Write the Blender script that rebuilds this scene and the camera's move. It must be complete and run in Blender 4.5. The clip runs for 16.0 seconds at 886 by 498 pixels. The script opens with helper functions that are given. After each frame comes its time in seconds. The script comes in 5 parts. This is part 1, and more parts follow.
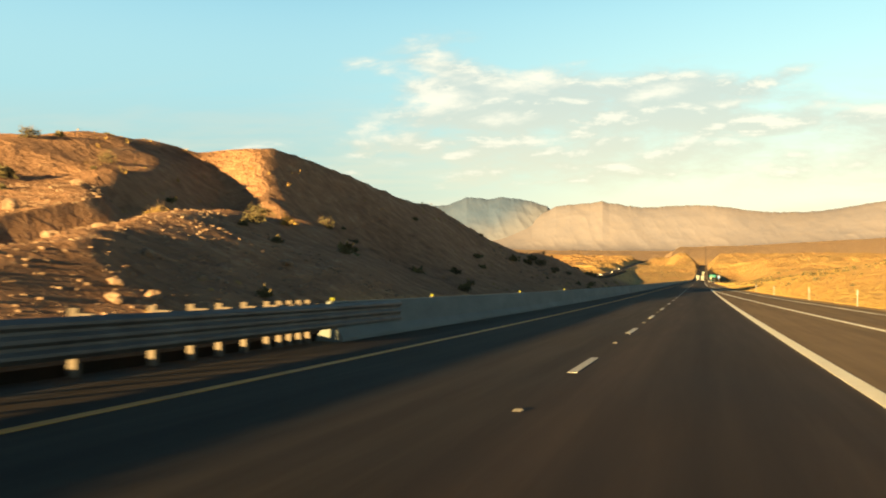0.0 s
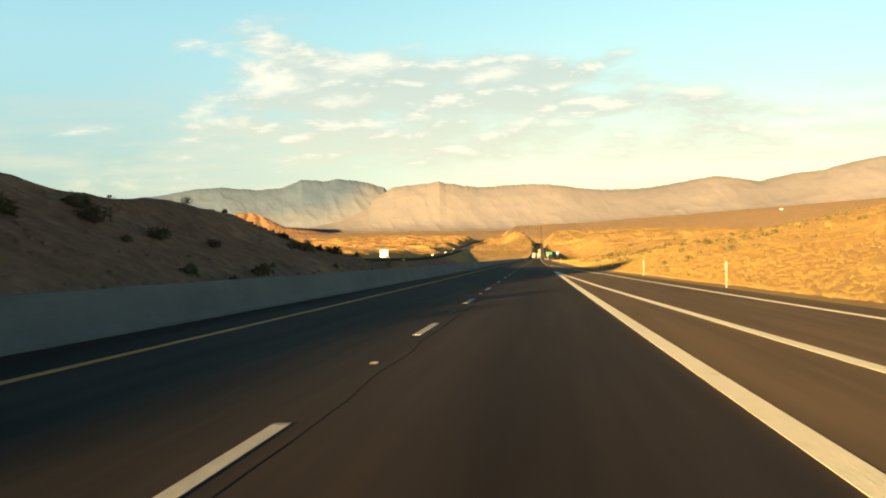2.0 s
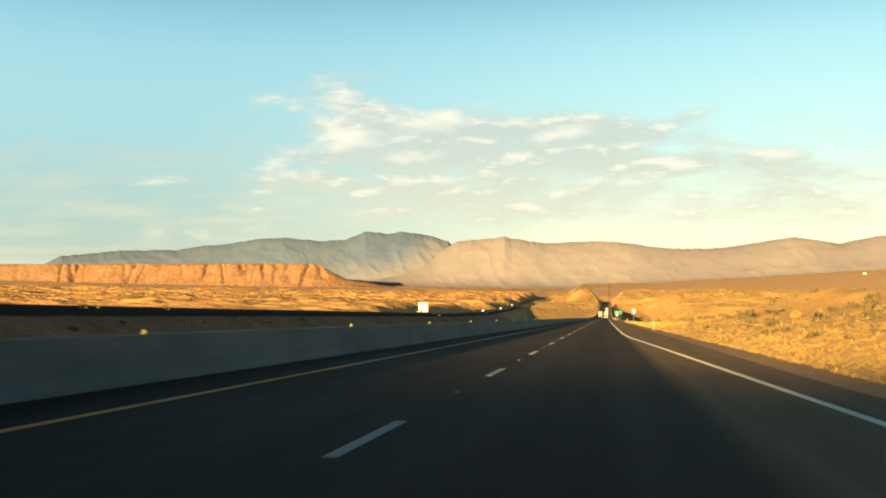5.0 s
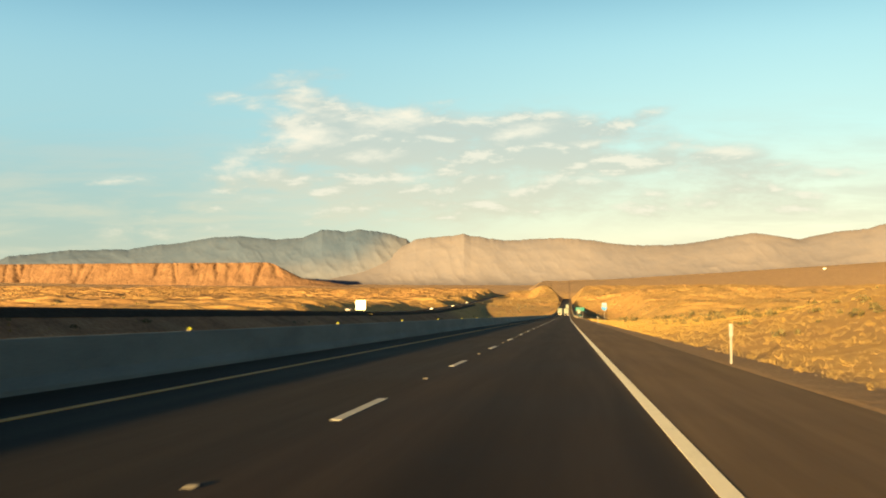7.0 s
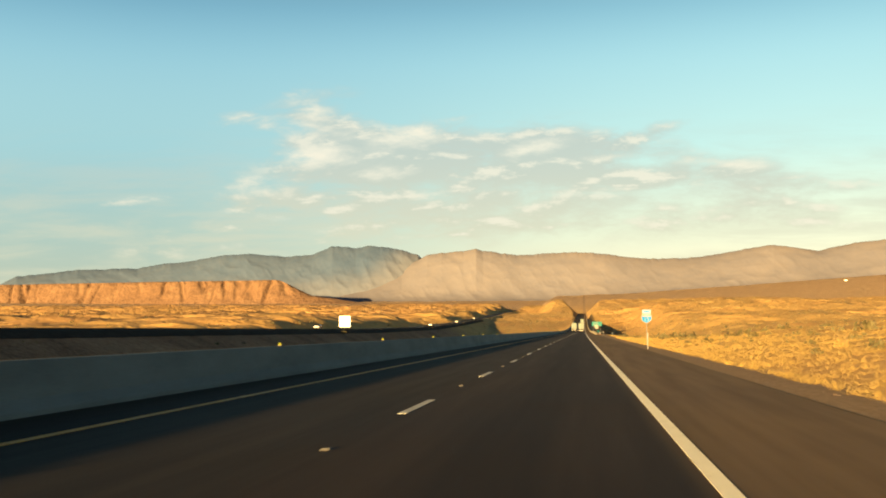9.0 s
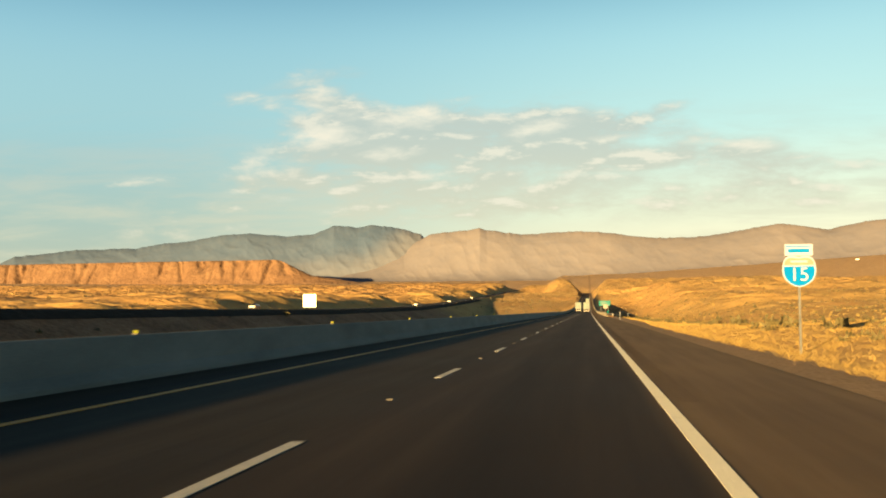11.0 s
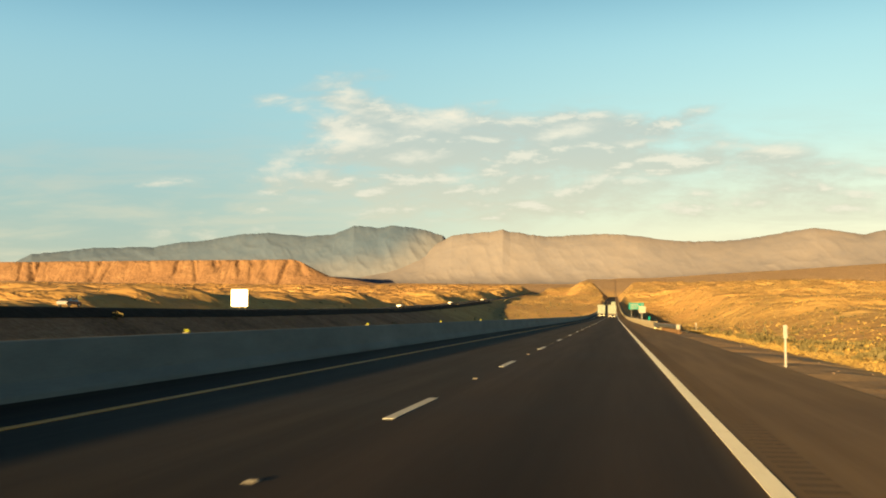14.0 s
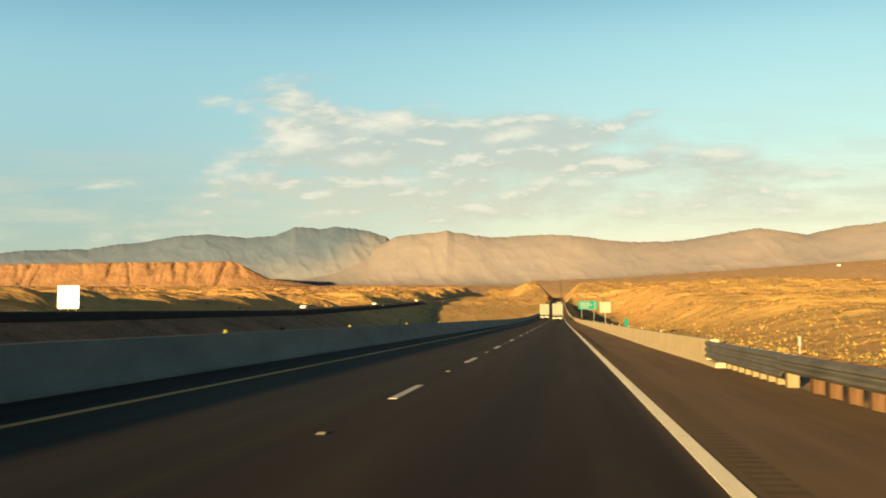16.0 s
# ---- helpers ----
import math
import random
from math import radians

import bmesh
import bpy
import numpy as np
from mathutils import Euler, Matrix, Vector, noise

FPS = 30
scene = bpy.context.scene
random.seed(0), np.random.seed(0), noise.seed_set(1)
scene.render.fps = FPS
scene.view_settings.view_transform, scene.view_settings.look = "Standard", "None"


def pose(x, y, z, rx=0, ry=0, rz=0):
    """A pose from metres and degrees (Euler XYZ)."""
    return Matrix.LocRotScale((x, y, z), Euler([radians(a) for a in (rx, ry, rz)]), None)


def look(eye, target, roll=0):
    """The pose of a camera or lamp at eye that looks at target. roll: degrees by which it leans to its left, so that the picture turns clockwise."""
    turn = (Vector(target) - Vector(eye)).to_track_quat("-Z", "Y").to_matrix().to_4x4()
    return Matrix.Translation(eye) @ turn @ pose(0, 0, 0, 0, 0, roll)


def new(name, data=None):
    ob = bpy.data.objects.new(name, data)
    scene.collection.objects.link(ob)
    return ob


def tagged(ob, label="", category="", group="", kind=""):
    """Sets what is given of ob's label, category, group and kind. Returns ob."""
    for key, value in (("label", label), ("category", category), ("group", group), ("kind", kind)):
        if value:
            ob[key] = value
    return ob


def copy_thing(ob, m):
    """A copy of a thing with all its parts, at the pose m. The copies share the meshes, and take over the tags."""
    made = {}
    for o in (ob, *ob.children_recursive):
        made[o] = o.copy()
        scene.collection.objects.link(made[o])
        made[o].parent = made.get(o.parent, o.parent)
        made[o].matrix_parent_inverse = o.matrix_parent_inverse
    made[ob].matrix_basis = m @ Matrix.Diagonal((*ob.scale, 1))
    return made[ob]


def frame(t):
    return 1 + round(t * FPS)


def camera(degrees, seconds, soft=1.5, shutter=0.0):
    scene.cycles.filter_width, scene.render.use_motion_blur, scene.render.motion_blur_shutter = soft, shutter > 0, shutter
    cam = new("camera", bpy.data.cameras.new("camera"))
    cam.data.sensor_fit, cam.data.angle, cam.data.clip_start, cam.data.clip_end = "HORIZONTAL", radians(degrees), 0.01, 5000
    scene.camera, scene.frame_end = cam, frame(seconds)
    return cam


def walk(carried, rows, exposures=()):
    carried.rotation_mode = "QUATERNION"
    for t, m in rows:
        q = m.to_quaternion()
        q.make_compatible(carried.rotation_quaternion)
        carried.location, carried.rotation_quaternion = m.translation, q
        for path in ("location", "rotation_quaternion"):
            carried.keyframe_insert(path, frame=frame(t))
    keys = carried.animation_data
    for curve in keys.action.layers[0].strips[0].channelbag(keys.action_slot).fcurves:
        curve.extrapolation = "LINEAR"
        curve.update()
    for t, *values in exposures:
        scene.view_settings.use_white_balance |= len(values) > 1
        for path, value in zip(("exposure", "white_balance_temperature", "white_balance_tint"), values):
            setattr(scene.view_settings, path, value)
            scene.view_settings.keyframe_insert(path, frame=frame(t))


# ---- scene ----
# the camera and its drive
cam = camera(46.3, 16.0, soft=1.9, shutter=0.15)
PATH = [
    (0, pose(1.318, 0.00, 1.668, 91.501, -0.629, 14.183)),
    (0.5, pose(1.324, 17.76, 1.530, 91.461, -1.339, 12.353)),
    (1, pose(1.312, 35.49, 1.434, 91.191, -0.428, 8.892)),
    (1.5, pose(1.207, 53.19, 1.366, 90.969, -0.405, 7.102)),
    (2, pose(1.066, 70.86, 1.319, 90.533, 0.916, 5.400)),
    (2.5, pose(0.928, 88.50, 1.286, 92.847, -0.447, 4.817)),
    (3, pose(0.858, 106.17, 1.263, 91.325, -0.573, 3.668)),
    (3.5, pose(0.826, 123.81, 1.246, 93.011, -0.328, 5.696)),
    (6, pose(0.792, 211.68, 1.214, 93.682, -0.700, 9.269)),
    (6.5, pose(0.824, 229.20, 1.212, 93.193, -0.670, 6.107)),
    (7, pose(0.778, 246.70, 1.211, 93.580, -0.219, 6.904)),
    (7.5, pose(0.694, 264.14, 1.210, 94.406, -0.006, 6.903)),
    (8, pose(0.650, 281.58, 1.209, 94.072, 0.218, 7.338)),
    (8.5, pose(0.578, 299.00, 1.209, 94.683, 0.422, 7.589)),
    (9, pose(0.541, 316.41, 1.208, 94.503, 0.342, 7.704)),
    (11.5, pose(0.391, 403.35, 1.208, 93.268, 0.441, 8.254)),
    (12, pose(0.338, 420.72, 1.208, 93.171, 0.037, 8.931)),
    (12.5, pose(0.282, 438.10, 1.208, 93.413, -0.776, 9.136)),
    (13, pose(0.240, 455.51, 1.208, 92.886, -0.165, 9.381)),
    (13.5, pose(0.202, 472.92, 1.208, 93.086, -0.507, 9.852)),
    (14, pose(0.145, 490.33, 1.208, 93.598, -0.289, 9.375)),
    (14.5, pose(0.092, 507.75, 1.208, 94.057, -0.446, 8.354)),
    (15, pose(0.057, 525.17, 1.208, 93.756, -0.701, 6.363)),
    (15.5, pose(0.029, 542.61, 1.208, 94.139, -0.496, 6.171)),
    (16, pose(0.008, 560.05, 1.208, 93.735, 0.070, 6.426)),
]
EXPOSURES = [(0, 2.65), (3.5, 2.65), (6, 2.5), (9, 2.4), (12, 2.35), (16, 2.35)]
walk(cam, PATH, EXPOSURES)

TURN_SUN, LIFT_SUN = 16.8, 4.0          # the sun stands low behind the car, a little to the left

# world, sun
TO_SUN = Vector((-math.sin(radians(TURN_SUN)) * math.cos(radians(LIFT_SUN)),
                 -math.cos(radians(TURN_SUN)) * math.cos(radians(LIFT_SUN)), math.sin(radians(LIFT_SUN))))
sun_data = bpy.data.lights.new("sun", "SUN")
sun_data.energy, sun_data.angle, sun_data.color = 5.0, radians(0.6), (1.0, 0.62, 0.22)
sun = new("sun", sun_data)
sun.matrix_world = look(TO_SUN * 200, (0, 0, 0))


class Nodes:
    """A short way to write node trees."""

    def __init__(self, tree):
        self.tree = tree

    def add(self, kind, values=None, **settings):
        node = self.tree.nodes.new(kind)
        for key, value in settings.items():
            setattr(node, key, value)
        for key, value in (values or {}).items():
            if isinstance(value, bpy.types.NodeSocket):
                self.tree.links.new(value, node.inputs[key])
            else:
                node.inputs[key].default_value = value
        return node

    def math(self, op, a, b=0.0, c=0.0):
        return self.add("ShaderNodeMath", {0: a, 1: b, 2: c}, operation=op).outputs[0]

    def ramp(self, fac, stops):
        node = self.add("ShaderNodeValToRGB", {0: fac})
        el = node.color_ramp.elements
        while len(el) < len(stops):
            el.new(0.5)
        for e, (at, col) in zip(el, stops):
            e.position, e.color = at, (*col, 1) if len(col) == 3 else col
        return node.outputs[0]

    def smooth(self, v, lo, hi):
        return self.add("ShaderNodeMapRange", {0: v, 1: lo, 2: hi}, interpolation_type="SMOOTHSTEP").outputs[0]

    def mix_value(self, fac, a, b):
        return self.add("ShaderNodeMix", {0: fac, 2: a, 3: b}, data_type="FLOAT").outputs[0]

    def mix(self, fac, a, b, kind="MIX"):
        return self.add("ShaderNodeMix", {0: fac, 6: a, 7: b}, data_type="RGBA", blend_type=kind).outputs[2]


def make_world():
    world = bpy.data.worlds.new("world")
    scene.world = world
    world.use_nodes = True
    tree = world.node_tree
    tree.nodes.clear()
    n = Nodes(tree)
    sky = n.add("ShaderNodeTexSky", sky_type="NISHITA", sun_disc=False, sun_elevation=radians(LIFT_SUN),
                sun_rotation=radians(180 + TURN_SUN), altitude=600, air_density=1.0, dust_density=1.2, ozone_density=2.5)
    way = n.add("ShaderNodeTexCoord").outputs["Generated"]
    xyz = n.add("ShaderNodeSeparateXYZ", {0: way})
    ahead = n.math("MAXIMUM", xyz.outputs[1], 0.05)
    u = n.math("DIVIDE", xyz.outputs[0], ahead)
    v = n.math("DIVIDE", xyz.outputs[2], ahead)

    def bank(cu, cv, wu, wv, lean=0.0):
        du = n.math("SUBTRACT", u, cu)
        dv = n.math("SUBTRACT", n.math("SUBTRACT", v, cv), n.math("MULTIPLY", du, lean))
        r = n.math("ADD", n.math("POWER", n.math("ABSOLUTE", n.math("DIVIDE", du, wu)), 2.0),
                   n.math("POWER", n.math("ABSOLUTE", n.math("DIVIDE", dv, wv)), 2.0))
        return n.math("POWER", 2.718, n.math("MULTIPLY", r, -1.0))

    def billows(lift):
        """Lumpy noise, drawn out sideways; lift looks a little higher up."""
        high = n.math("ADD", v, lift)
        spot = n.add("ShaderNodeCombineXYZ", {0: u, 1: n.math("MULTIPLY", high, 2.9), 2: 0.37}).outputs[0]
        big = n.add("ShaderNodeTexNoise", {"Vector": spot, "Scale": 12.5, "Detail": 8.0, "Roughness": 0.60, "Distortion": 0.15}).outputs[0]
        return n.math("MULTIPLY", n.math("SUBTRACT", big, 0.5), 2.5)

    def gather(rows, swell):
        total = None
        for cu, cv, wu, wv, lean, weight in rows:
            b = n.math("MULTIPLY", bank(cu, cv, wu * swell, wv * swell * 1.15, lean), weight)
            total = b if total is None else n.math("MAXIMUM", total, b)
        return total

    wisp = n.add("ShaderNodeTexNoise", {"Vector": n.add("ShaderNodeCombineXYZ", {0: u, 1: n.math("MULTIPLY", v, 7.0), 2: 2.1}).outputs[0],
                                        "Scale": 6.5, "Detail": 7.0, "Roughness": 0.58, "Distortion": 0.3}).outputs[0]
    lump, above = billows(0.0), billows(0.007)
    bright, grey = gather(BRIGHT_BANKS, 1.55), gather(GREY_BANKS, 1.7)
    white_part = n.smooth(n.math("ADD", lump, n.math("MULTIPLY", bright, 0.84)), 0.36, 1.15)
    white_part = n.math("MULTIPLY", white_part, n.smooth(bright, 0.05, 0.40))
    grey_part = n.smooth(n.math("ADD", lump, n.math("MULTIPLY", grey, 0.95)), 0.0, 0.80)
    grey_part = n.math("MULTIPLY", grey_part, n.smooth(grey, 0.04, 0.45))
    rim = n.math("MULTIPLY", n.smooth(n.math("SUBTRACT", lump, above), 0.03, 0.36), n.math("MULTIPLY", grey_part, 0.75))     # lumps catch the light on their upper edges
    veil = n.math("MULTIPLY", n.smooth(wisp, 0.40, 0.70), n.smooth(v, 0.23, 0.10))
    deck = n.math("MAXIMUM", n.math("MULTIPLY", grey_part, 0.85), n.math("MULTIPLY", veil, 0.60))
    low = n.smooth(v, 0.20, 0.05)
    shade = n.mix(low, (CLOUD[0][0], CLOUD[0][1], CLOUD[0][2], 1), (CLOUD[2][0], CLOUD[2][1], CLOUD[2][2], 1))
    lit = n.math("MAXIMUM", white_part, rim)
    cloud = n.mix(lit, shade, (CLOUD[1][0], CLOUD[1][1], CLOUD[1][2], 1))
    cover = n.math("MINIMUM", n.math("MAXIMUM", n.math("MULTIPLY", white_part, 0.90), deck), 0.90)
    front = n.smooth(xyz.outputs[1], 0.05, 0.25)
    # dusty evening air brightens the lower sky
    height = xyz.outputs[2]
    haze = n.ramp(n.math("MULTIPLY", height, 2.5), HAZE)
    zenith = n.mix(1.0, sky.outputs[0], (0.10, 0.125, 0.150, 1), "MULTIPLY")
    haze = n.mix(n.math("MULTIPLY", n.smooth(xyz.outputs[0], 0.02, -0.48), n.smooth(height, 0.24, 0.08)), haze, n.mix(1.0, haze, (0.66, 0.78, 0.88, 1), "MULTIPLY"))     # cooler and duller away from the sunlit dust
    deep = n.mix(n.smooth(height, 0.44, 0.24), zenith, haze)
    deep = n.mix(1.0, deep, n.mix(n.smooth(xyz.outputs[0], -0.42, 0.25), (0.87, 0.92, 0.95, 1), (1.24, 1.20, 1.13, 1)), "MULTIPLY")
    col = n.mix(n.math("MULTIPLY", cover, front), deep, cloud)
    back = n.add("ShaderNodeBackground", {0: col, 1: SKY_POWER})
    tree.links.new(back.outputs[0], n.add("ShaderNodeOutputWorld").inputs[0])


SKY_POWER = 0.10
HAZE = [(0.0, (1.938, 1.596, 0.936)), (0.1, (1.775, 1.596, 1.05)), (0.24, (1.448, 1.615, 1.242)), (0.42, (0.979, 1.497, 1.452)), (0.75, (0.551, 1.133, 1.394)), (1.0, (0.428, 0.965, 1.242))]
CLOUD = ((1.08, 1.20, 1.07), (1.88, 1.74, 1.38), (1.46, 1.42, 1.02))      # shaded, sunlit, and shaded low down
BRIGHT_BANKS = [(-0.282, 0.24, 0.0196, 0.0056, 0, 0.8), (-0.255, 0.221, 0.0279, 0.0102, -0.1, 0.85), (-0.293, 0.204, 0.0442, 0.0079, -0.1, 1), (-0.217, 0.212, 0.014, 0.0065, 0, 0.6), (-0.269, 0.174, 0.0303, 0.0079, 0, 1), (-0.164, 0.192, 0.0303, 0.0102, 0.1, 0.9), (-0.125, 0.207, 0.0303, 0.0037, 0, 0.8), (-0.104, 0.191, 0.0186, 0.0056, 0, 0.6), (0.037, 0.165, 0.0372, 0.0036, 0, 0.75), (0.115, 0.158, 0.0442, 0.0036, -0.05, 0.8), (0.075, 0.194, 0.0330, 0.0032, 0.30, 0.8), (-0.323, 0.142, 0.0396, 0.0079, 0, 0.95), (-0.393, 0.138, 0.0605, 0.0051, 0.05, 0.85), (-0.193, 0.155, 0.0279, 0.0065, 0, 0.7), (-0.372, 0.099, 0.0279, 0.0042, 0, 0.7), (-0.062, 0.172, 0.0419, 0.0065, 0.2, 0.7), (-0.338, 0.187, 0.0116, 0.0037, 0, 0.6)]
GREY_BANKS = [(-0.152, 0.164, 0.0885, 0.0196, 0, 1), (-0.231, 0.183, 0.0419, 0.0256, -0.3, 0.8), (-0.048, 0.163, 0.0791, 0.0177, 0, 0.95), (0.026, 0.149, 0.0931, 0.0093, 0, 0.9), (-0.286, 0.131, 0.0512, 0.0093, 0, 0.85), (0.047, 0.181, 0.0326, 0.0065, 0.35, 0.8), (-0.084, 0.127, 0.0419, 0.0084, 0, 0.7), (-0.115, 0.109, 0.1536, 0.0186, 0, 0.6), (0.136, 0.113, 0.0885, 0.0158, 0, 0.65), (-0.397, 0.092, 0.0745, 0.014, 0, 0.55), (0.194, 0.134, 0.0652, 0.0112, 0, 0.5), (-0.23, 0.124, 0.0698, 0.0186, 0, 0.6)]
make_world()


# ---- materials ----
def surface(name, stops, scale=1.0, rough=0.85, bump=0.3, bump_scale=None, metallic=0.0, detail=6.0, depth=0.02, streak=None, coat=0.0, second=None, distort=0.0, gloss=0.4):
    """A material whose colour runs through stops by a coarse and a fine noise, in metres."""
    m = bpy.data.materials.new(name)
    m.use_nodes = True
    m.node_tree.nodes.clear()
    n = Nodes(m.node_tree)
    at = n.add("ShaderNodeTexCoord").outputs["Object"]
    if streak:
        at = n.add("ShaderNodeMapping", {0: at, 3: streak}).outputs[0]
    coarse = n.add("ShaderNodeTexNoise", {"Vector": at, "Scale": scale, "Detail": detail, "Roughness": 0.6, "Distortion": distort}).outputs[0]
    fine = n.add("ShaderNodeTexNoise", {"Vector": at, "Scale": bump_scale or scale * 9, "Detail": 4.0, "Roughness": 0.6}).outputs[0]
    fac = n.add("ShaderNodeMapRange", {0: n.math("ADD", n.math("MULTIPLY", coarse, 0.65), n.math("MULTIPLY", fine, 0.35)), 1: 0.3, 2: 0.7}).outputs[0]
    col = n.ramp(fac, stops)
    if second:
        far = n.add("ShaderNodeTexNoise", {"Vector": at, "Scale": second[0], "Detail": 3.0, "Roughness": 0.5}).outputs[0]
        col = n.mix(n.smooth(far, second[1], second[2]), col, (*second[3], 1))
    dent = n.add("ShaderNodeBump", {"Strength": bump, "Distance": depth, "Height": n.math("ADD", fine, coarse)}).outputs[0]
    rgh = n.math("ADD", rough - 0.08, n.math("MULTIPLY", fine, 0.16))
    b = n.add("ShaderNodeBsdfPrincipled", {"Base Color": col, "Roughness": rgh, "Metallic": metallic, "Normal": dent, "Coat Weight": coat, "Specular IOR Level": gloss})
    m.node_tree.links.new(b.outputs[0], n.add("ShaderNodeOutputMaterial").inputs[0])
    return m


def make_soil():
    """Golden alluvium; the hill beside the road and the median are redder, darkened for their shade."""
    m = bpy.data.materials.new("desert_soil")
    m.use_nodes = True
    m.node_tree.nodes.clear()
    n = Nodes(m.node_tree)
    at = n.add("ShaderNodeTexCoord").outputs["Object"]
    xyz = n.add("ShaderNodeSeparateXYZ", {0: at})

    def grain(scale, detail=5.0, rough=0.6, distort=0.0):
        return n.add("ShaderNodeTexNoise", {"Vector": at, "Scale": scale, "Detail": detail, "Roughness": rough, "Distortion": distort}).outputs[0]

    broad, mid, fine, grit = grain(0.011, 3.0), grain(0.075), grain(1.2, 5.0, 0.65), grain(11.0, 3.0)
    fac = n.add("ShaderNodeMapRange", {0: n.math("ADD", n.math("MULTIPLY", mid, 0.5), n.math("MULTIPLY", fine, 0.5)), 1: 0.32, 2: 0.68}).outputs[0]
    gold = n.ramp(fac, [(0.0, (0.28, 0.165, 0.060)), (0.35, (0.42, 0.270, 0.098)), (0.7, (0.50, 0.340, 0.128)), (1.0, (0.60, 0.435, 0.185))])
    gold = n.mix(n.smooth(broad, 0.46, 0.64), gold, (0.48, 0.295, 0.112, 1))
    # red-brown earth of hill and median, with their shade mixed into the tone
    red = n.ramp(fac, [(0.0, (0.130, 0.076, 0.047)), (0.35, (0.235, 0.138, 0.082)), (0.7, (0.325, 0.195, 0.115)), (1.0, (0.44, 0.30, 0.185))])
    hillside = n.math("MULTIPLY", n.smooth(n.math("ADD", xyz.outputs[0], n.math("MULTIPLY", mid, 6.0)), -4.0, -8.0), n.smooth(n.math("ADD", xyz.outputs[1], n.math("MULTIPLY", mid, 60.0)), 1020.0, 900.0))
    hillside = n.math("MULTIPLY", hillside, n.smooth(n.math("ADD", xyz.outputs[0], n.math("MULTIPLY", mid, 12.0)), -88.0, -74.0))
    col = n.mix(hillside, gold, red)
    # out on the plain small gullies and hummocks take over from the modelled relief
    away = n.math("MAXIMUM", n.math("ADD", n.math("MULTIPLY", n.smooth(xyz.outputs[1], 420.0, 600.0), 0.38), n.math("MULTIPLY", n.smooth(xyz.outputs[1], 800.0, 1500.0), 0.62)), n.smooth(n.math("ABSOLUTE", xyz.outputs[0]), 150.0, 420.0))
    gully = n.math("ADD", n.math("MULTIPLY", n.math("ABSOLUTE", n.math("SUBTRACT", grain(0.045, 4.0, 0.6, 0.4), 0.5)), 9.0), n.math("MULTIPLY", grain(0.16, 3.0), 1.6))
    dent = n.add("ShaderNodeBump", {"Strength": 1.0, "Distance": 1.0, "Height": n.math("ADD", n.math("MULTIPLY", n.math("ADD", fine, n.math("MULTIPLY", grit, 0.12)), n.mix_value(hillside, 0.035, 0.50)), n.math("MULTIPLY", gully, n.math("MULTIPLY", away, n.mix_value(n.smooth(xyz.outputs[0], -60.0, -160.0), 0.72, 0.8))))}).outputs[0]
    col = n.mix(n.math("MULTIPLY", n.smooth(xyz.outputs[0], -110.0, -190.0), n.mix_value(n.smooth(mid, 0.35, 0.65), 0.85, 0.45)), col, (0.33, 0.195, 0.088, 1))
    speck = n.math("MULTIPLY", n.smooth(grain(0.34, 2.0), 0.56, 0.66), n.math("MULTIPLY", away, 0.55))
    col = n.mix(speck, col, (0.14, 0.10, 0.045, 1))
    # duller brown with distance: haze over the far plain, put into the colour
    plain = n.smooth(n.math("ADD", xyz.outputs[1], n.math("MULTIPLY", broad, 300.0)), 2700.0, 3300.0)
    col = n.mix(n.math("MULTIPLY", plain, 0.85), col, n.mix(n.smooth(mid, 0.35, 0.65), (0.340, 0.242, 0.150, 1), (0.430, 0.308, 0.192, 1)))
    # grey-brown grit along the outer edge of the pavement
    left = n.math("SUBTRACT", 560.0, n.math("MINIMUM", xyz.outputs[1], 560.0))
    across = n.math("ADD", n.math("SUBTRACT", xyz.outputs[0], n.math("MULTIPLY", n.math("MULTIPLY", left, left), 0.0075 / 1120.0)), n.math("MULTIPLY", n.math("SUBTRACT", fine, 0.5), 2.2))
    verge = n.math("MULTIPLY", n.math("MULTIPLY", n.smooth(across, 6.8, 5.4), n.smooth(across, 0.0, 1.0)), n.smooth(xyz.outputs[1], 160.0, 230.0))
    col = n.mix(n.math("MULTIPLY", verge, 0.80), col, n.mix(n.smooth(grit, 0.35, 0.65), (0.19, 0.130, 0.080, 1), (0.36, 0.255, 0.155, 1)))
    b = n.add("ShaderNodeBsdfPrincipled", {"Base Color": col, "Roughness": 0.96, "Normal": dent, "Specular IOR Level": 0.1})
    m.node_tree.links.new(b.outputs[0], n.add("ShaderNodeOutputMaterial").inputs[0])
    return m


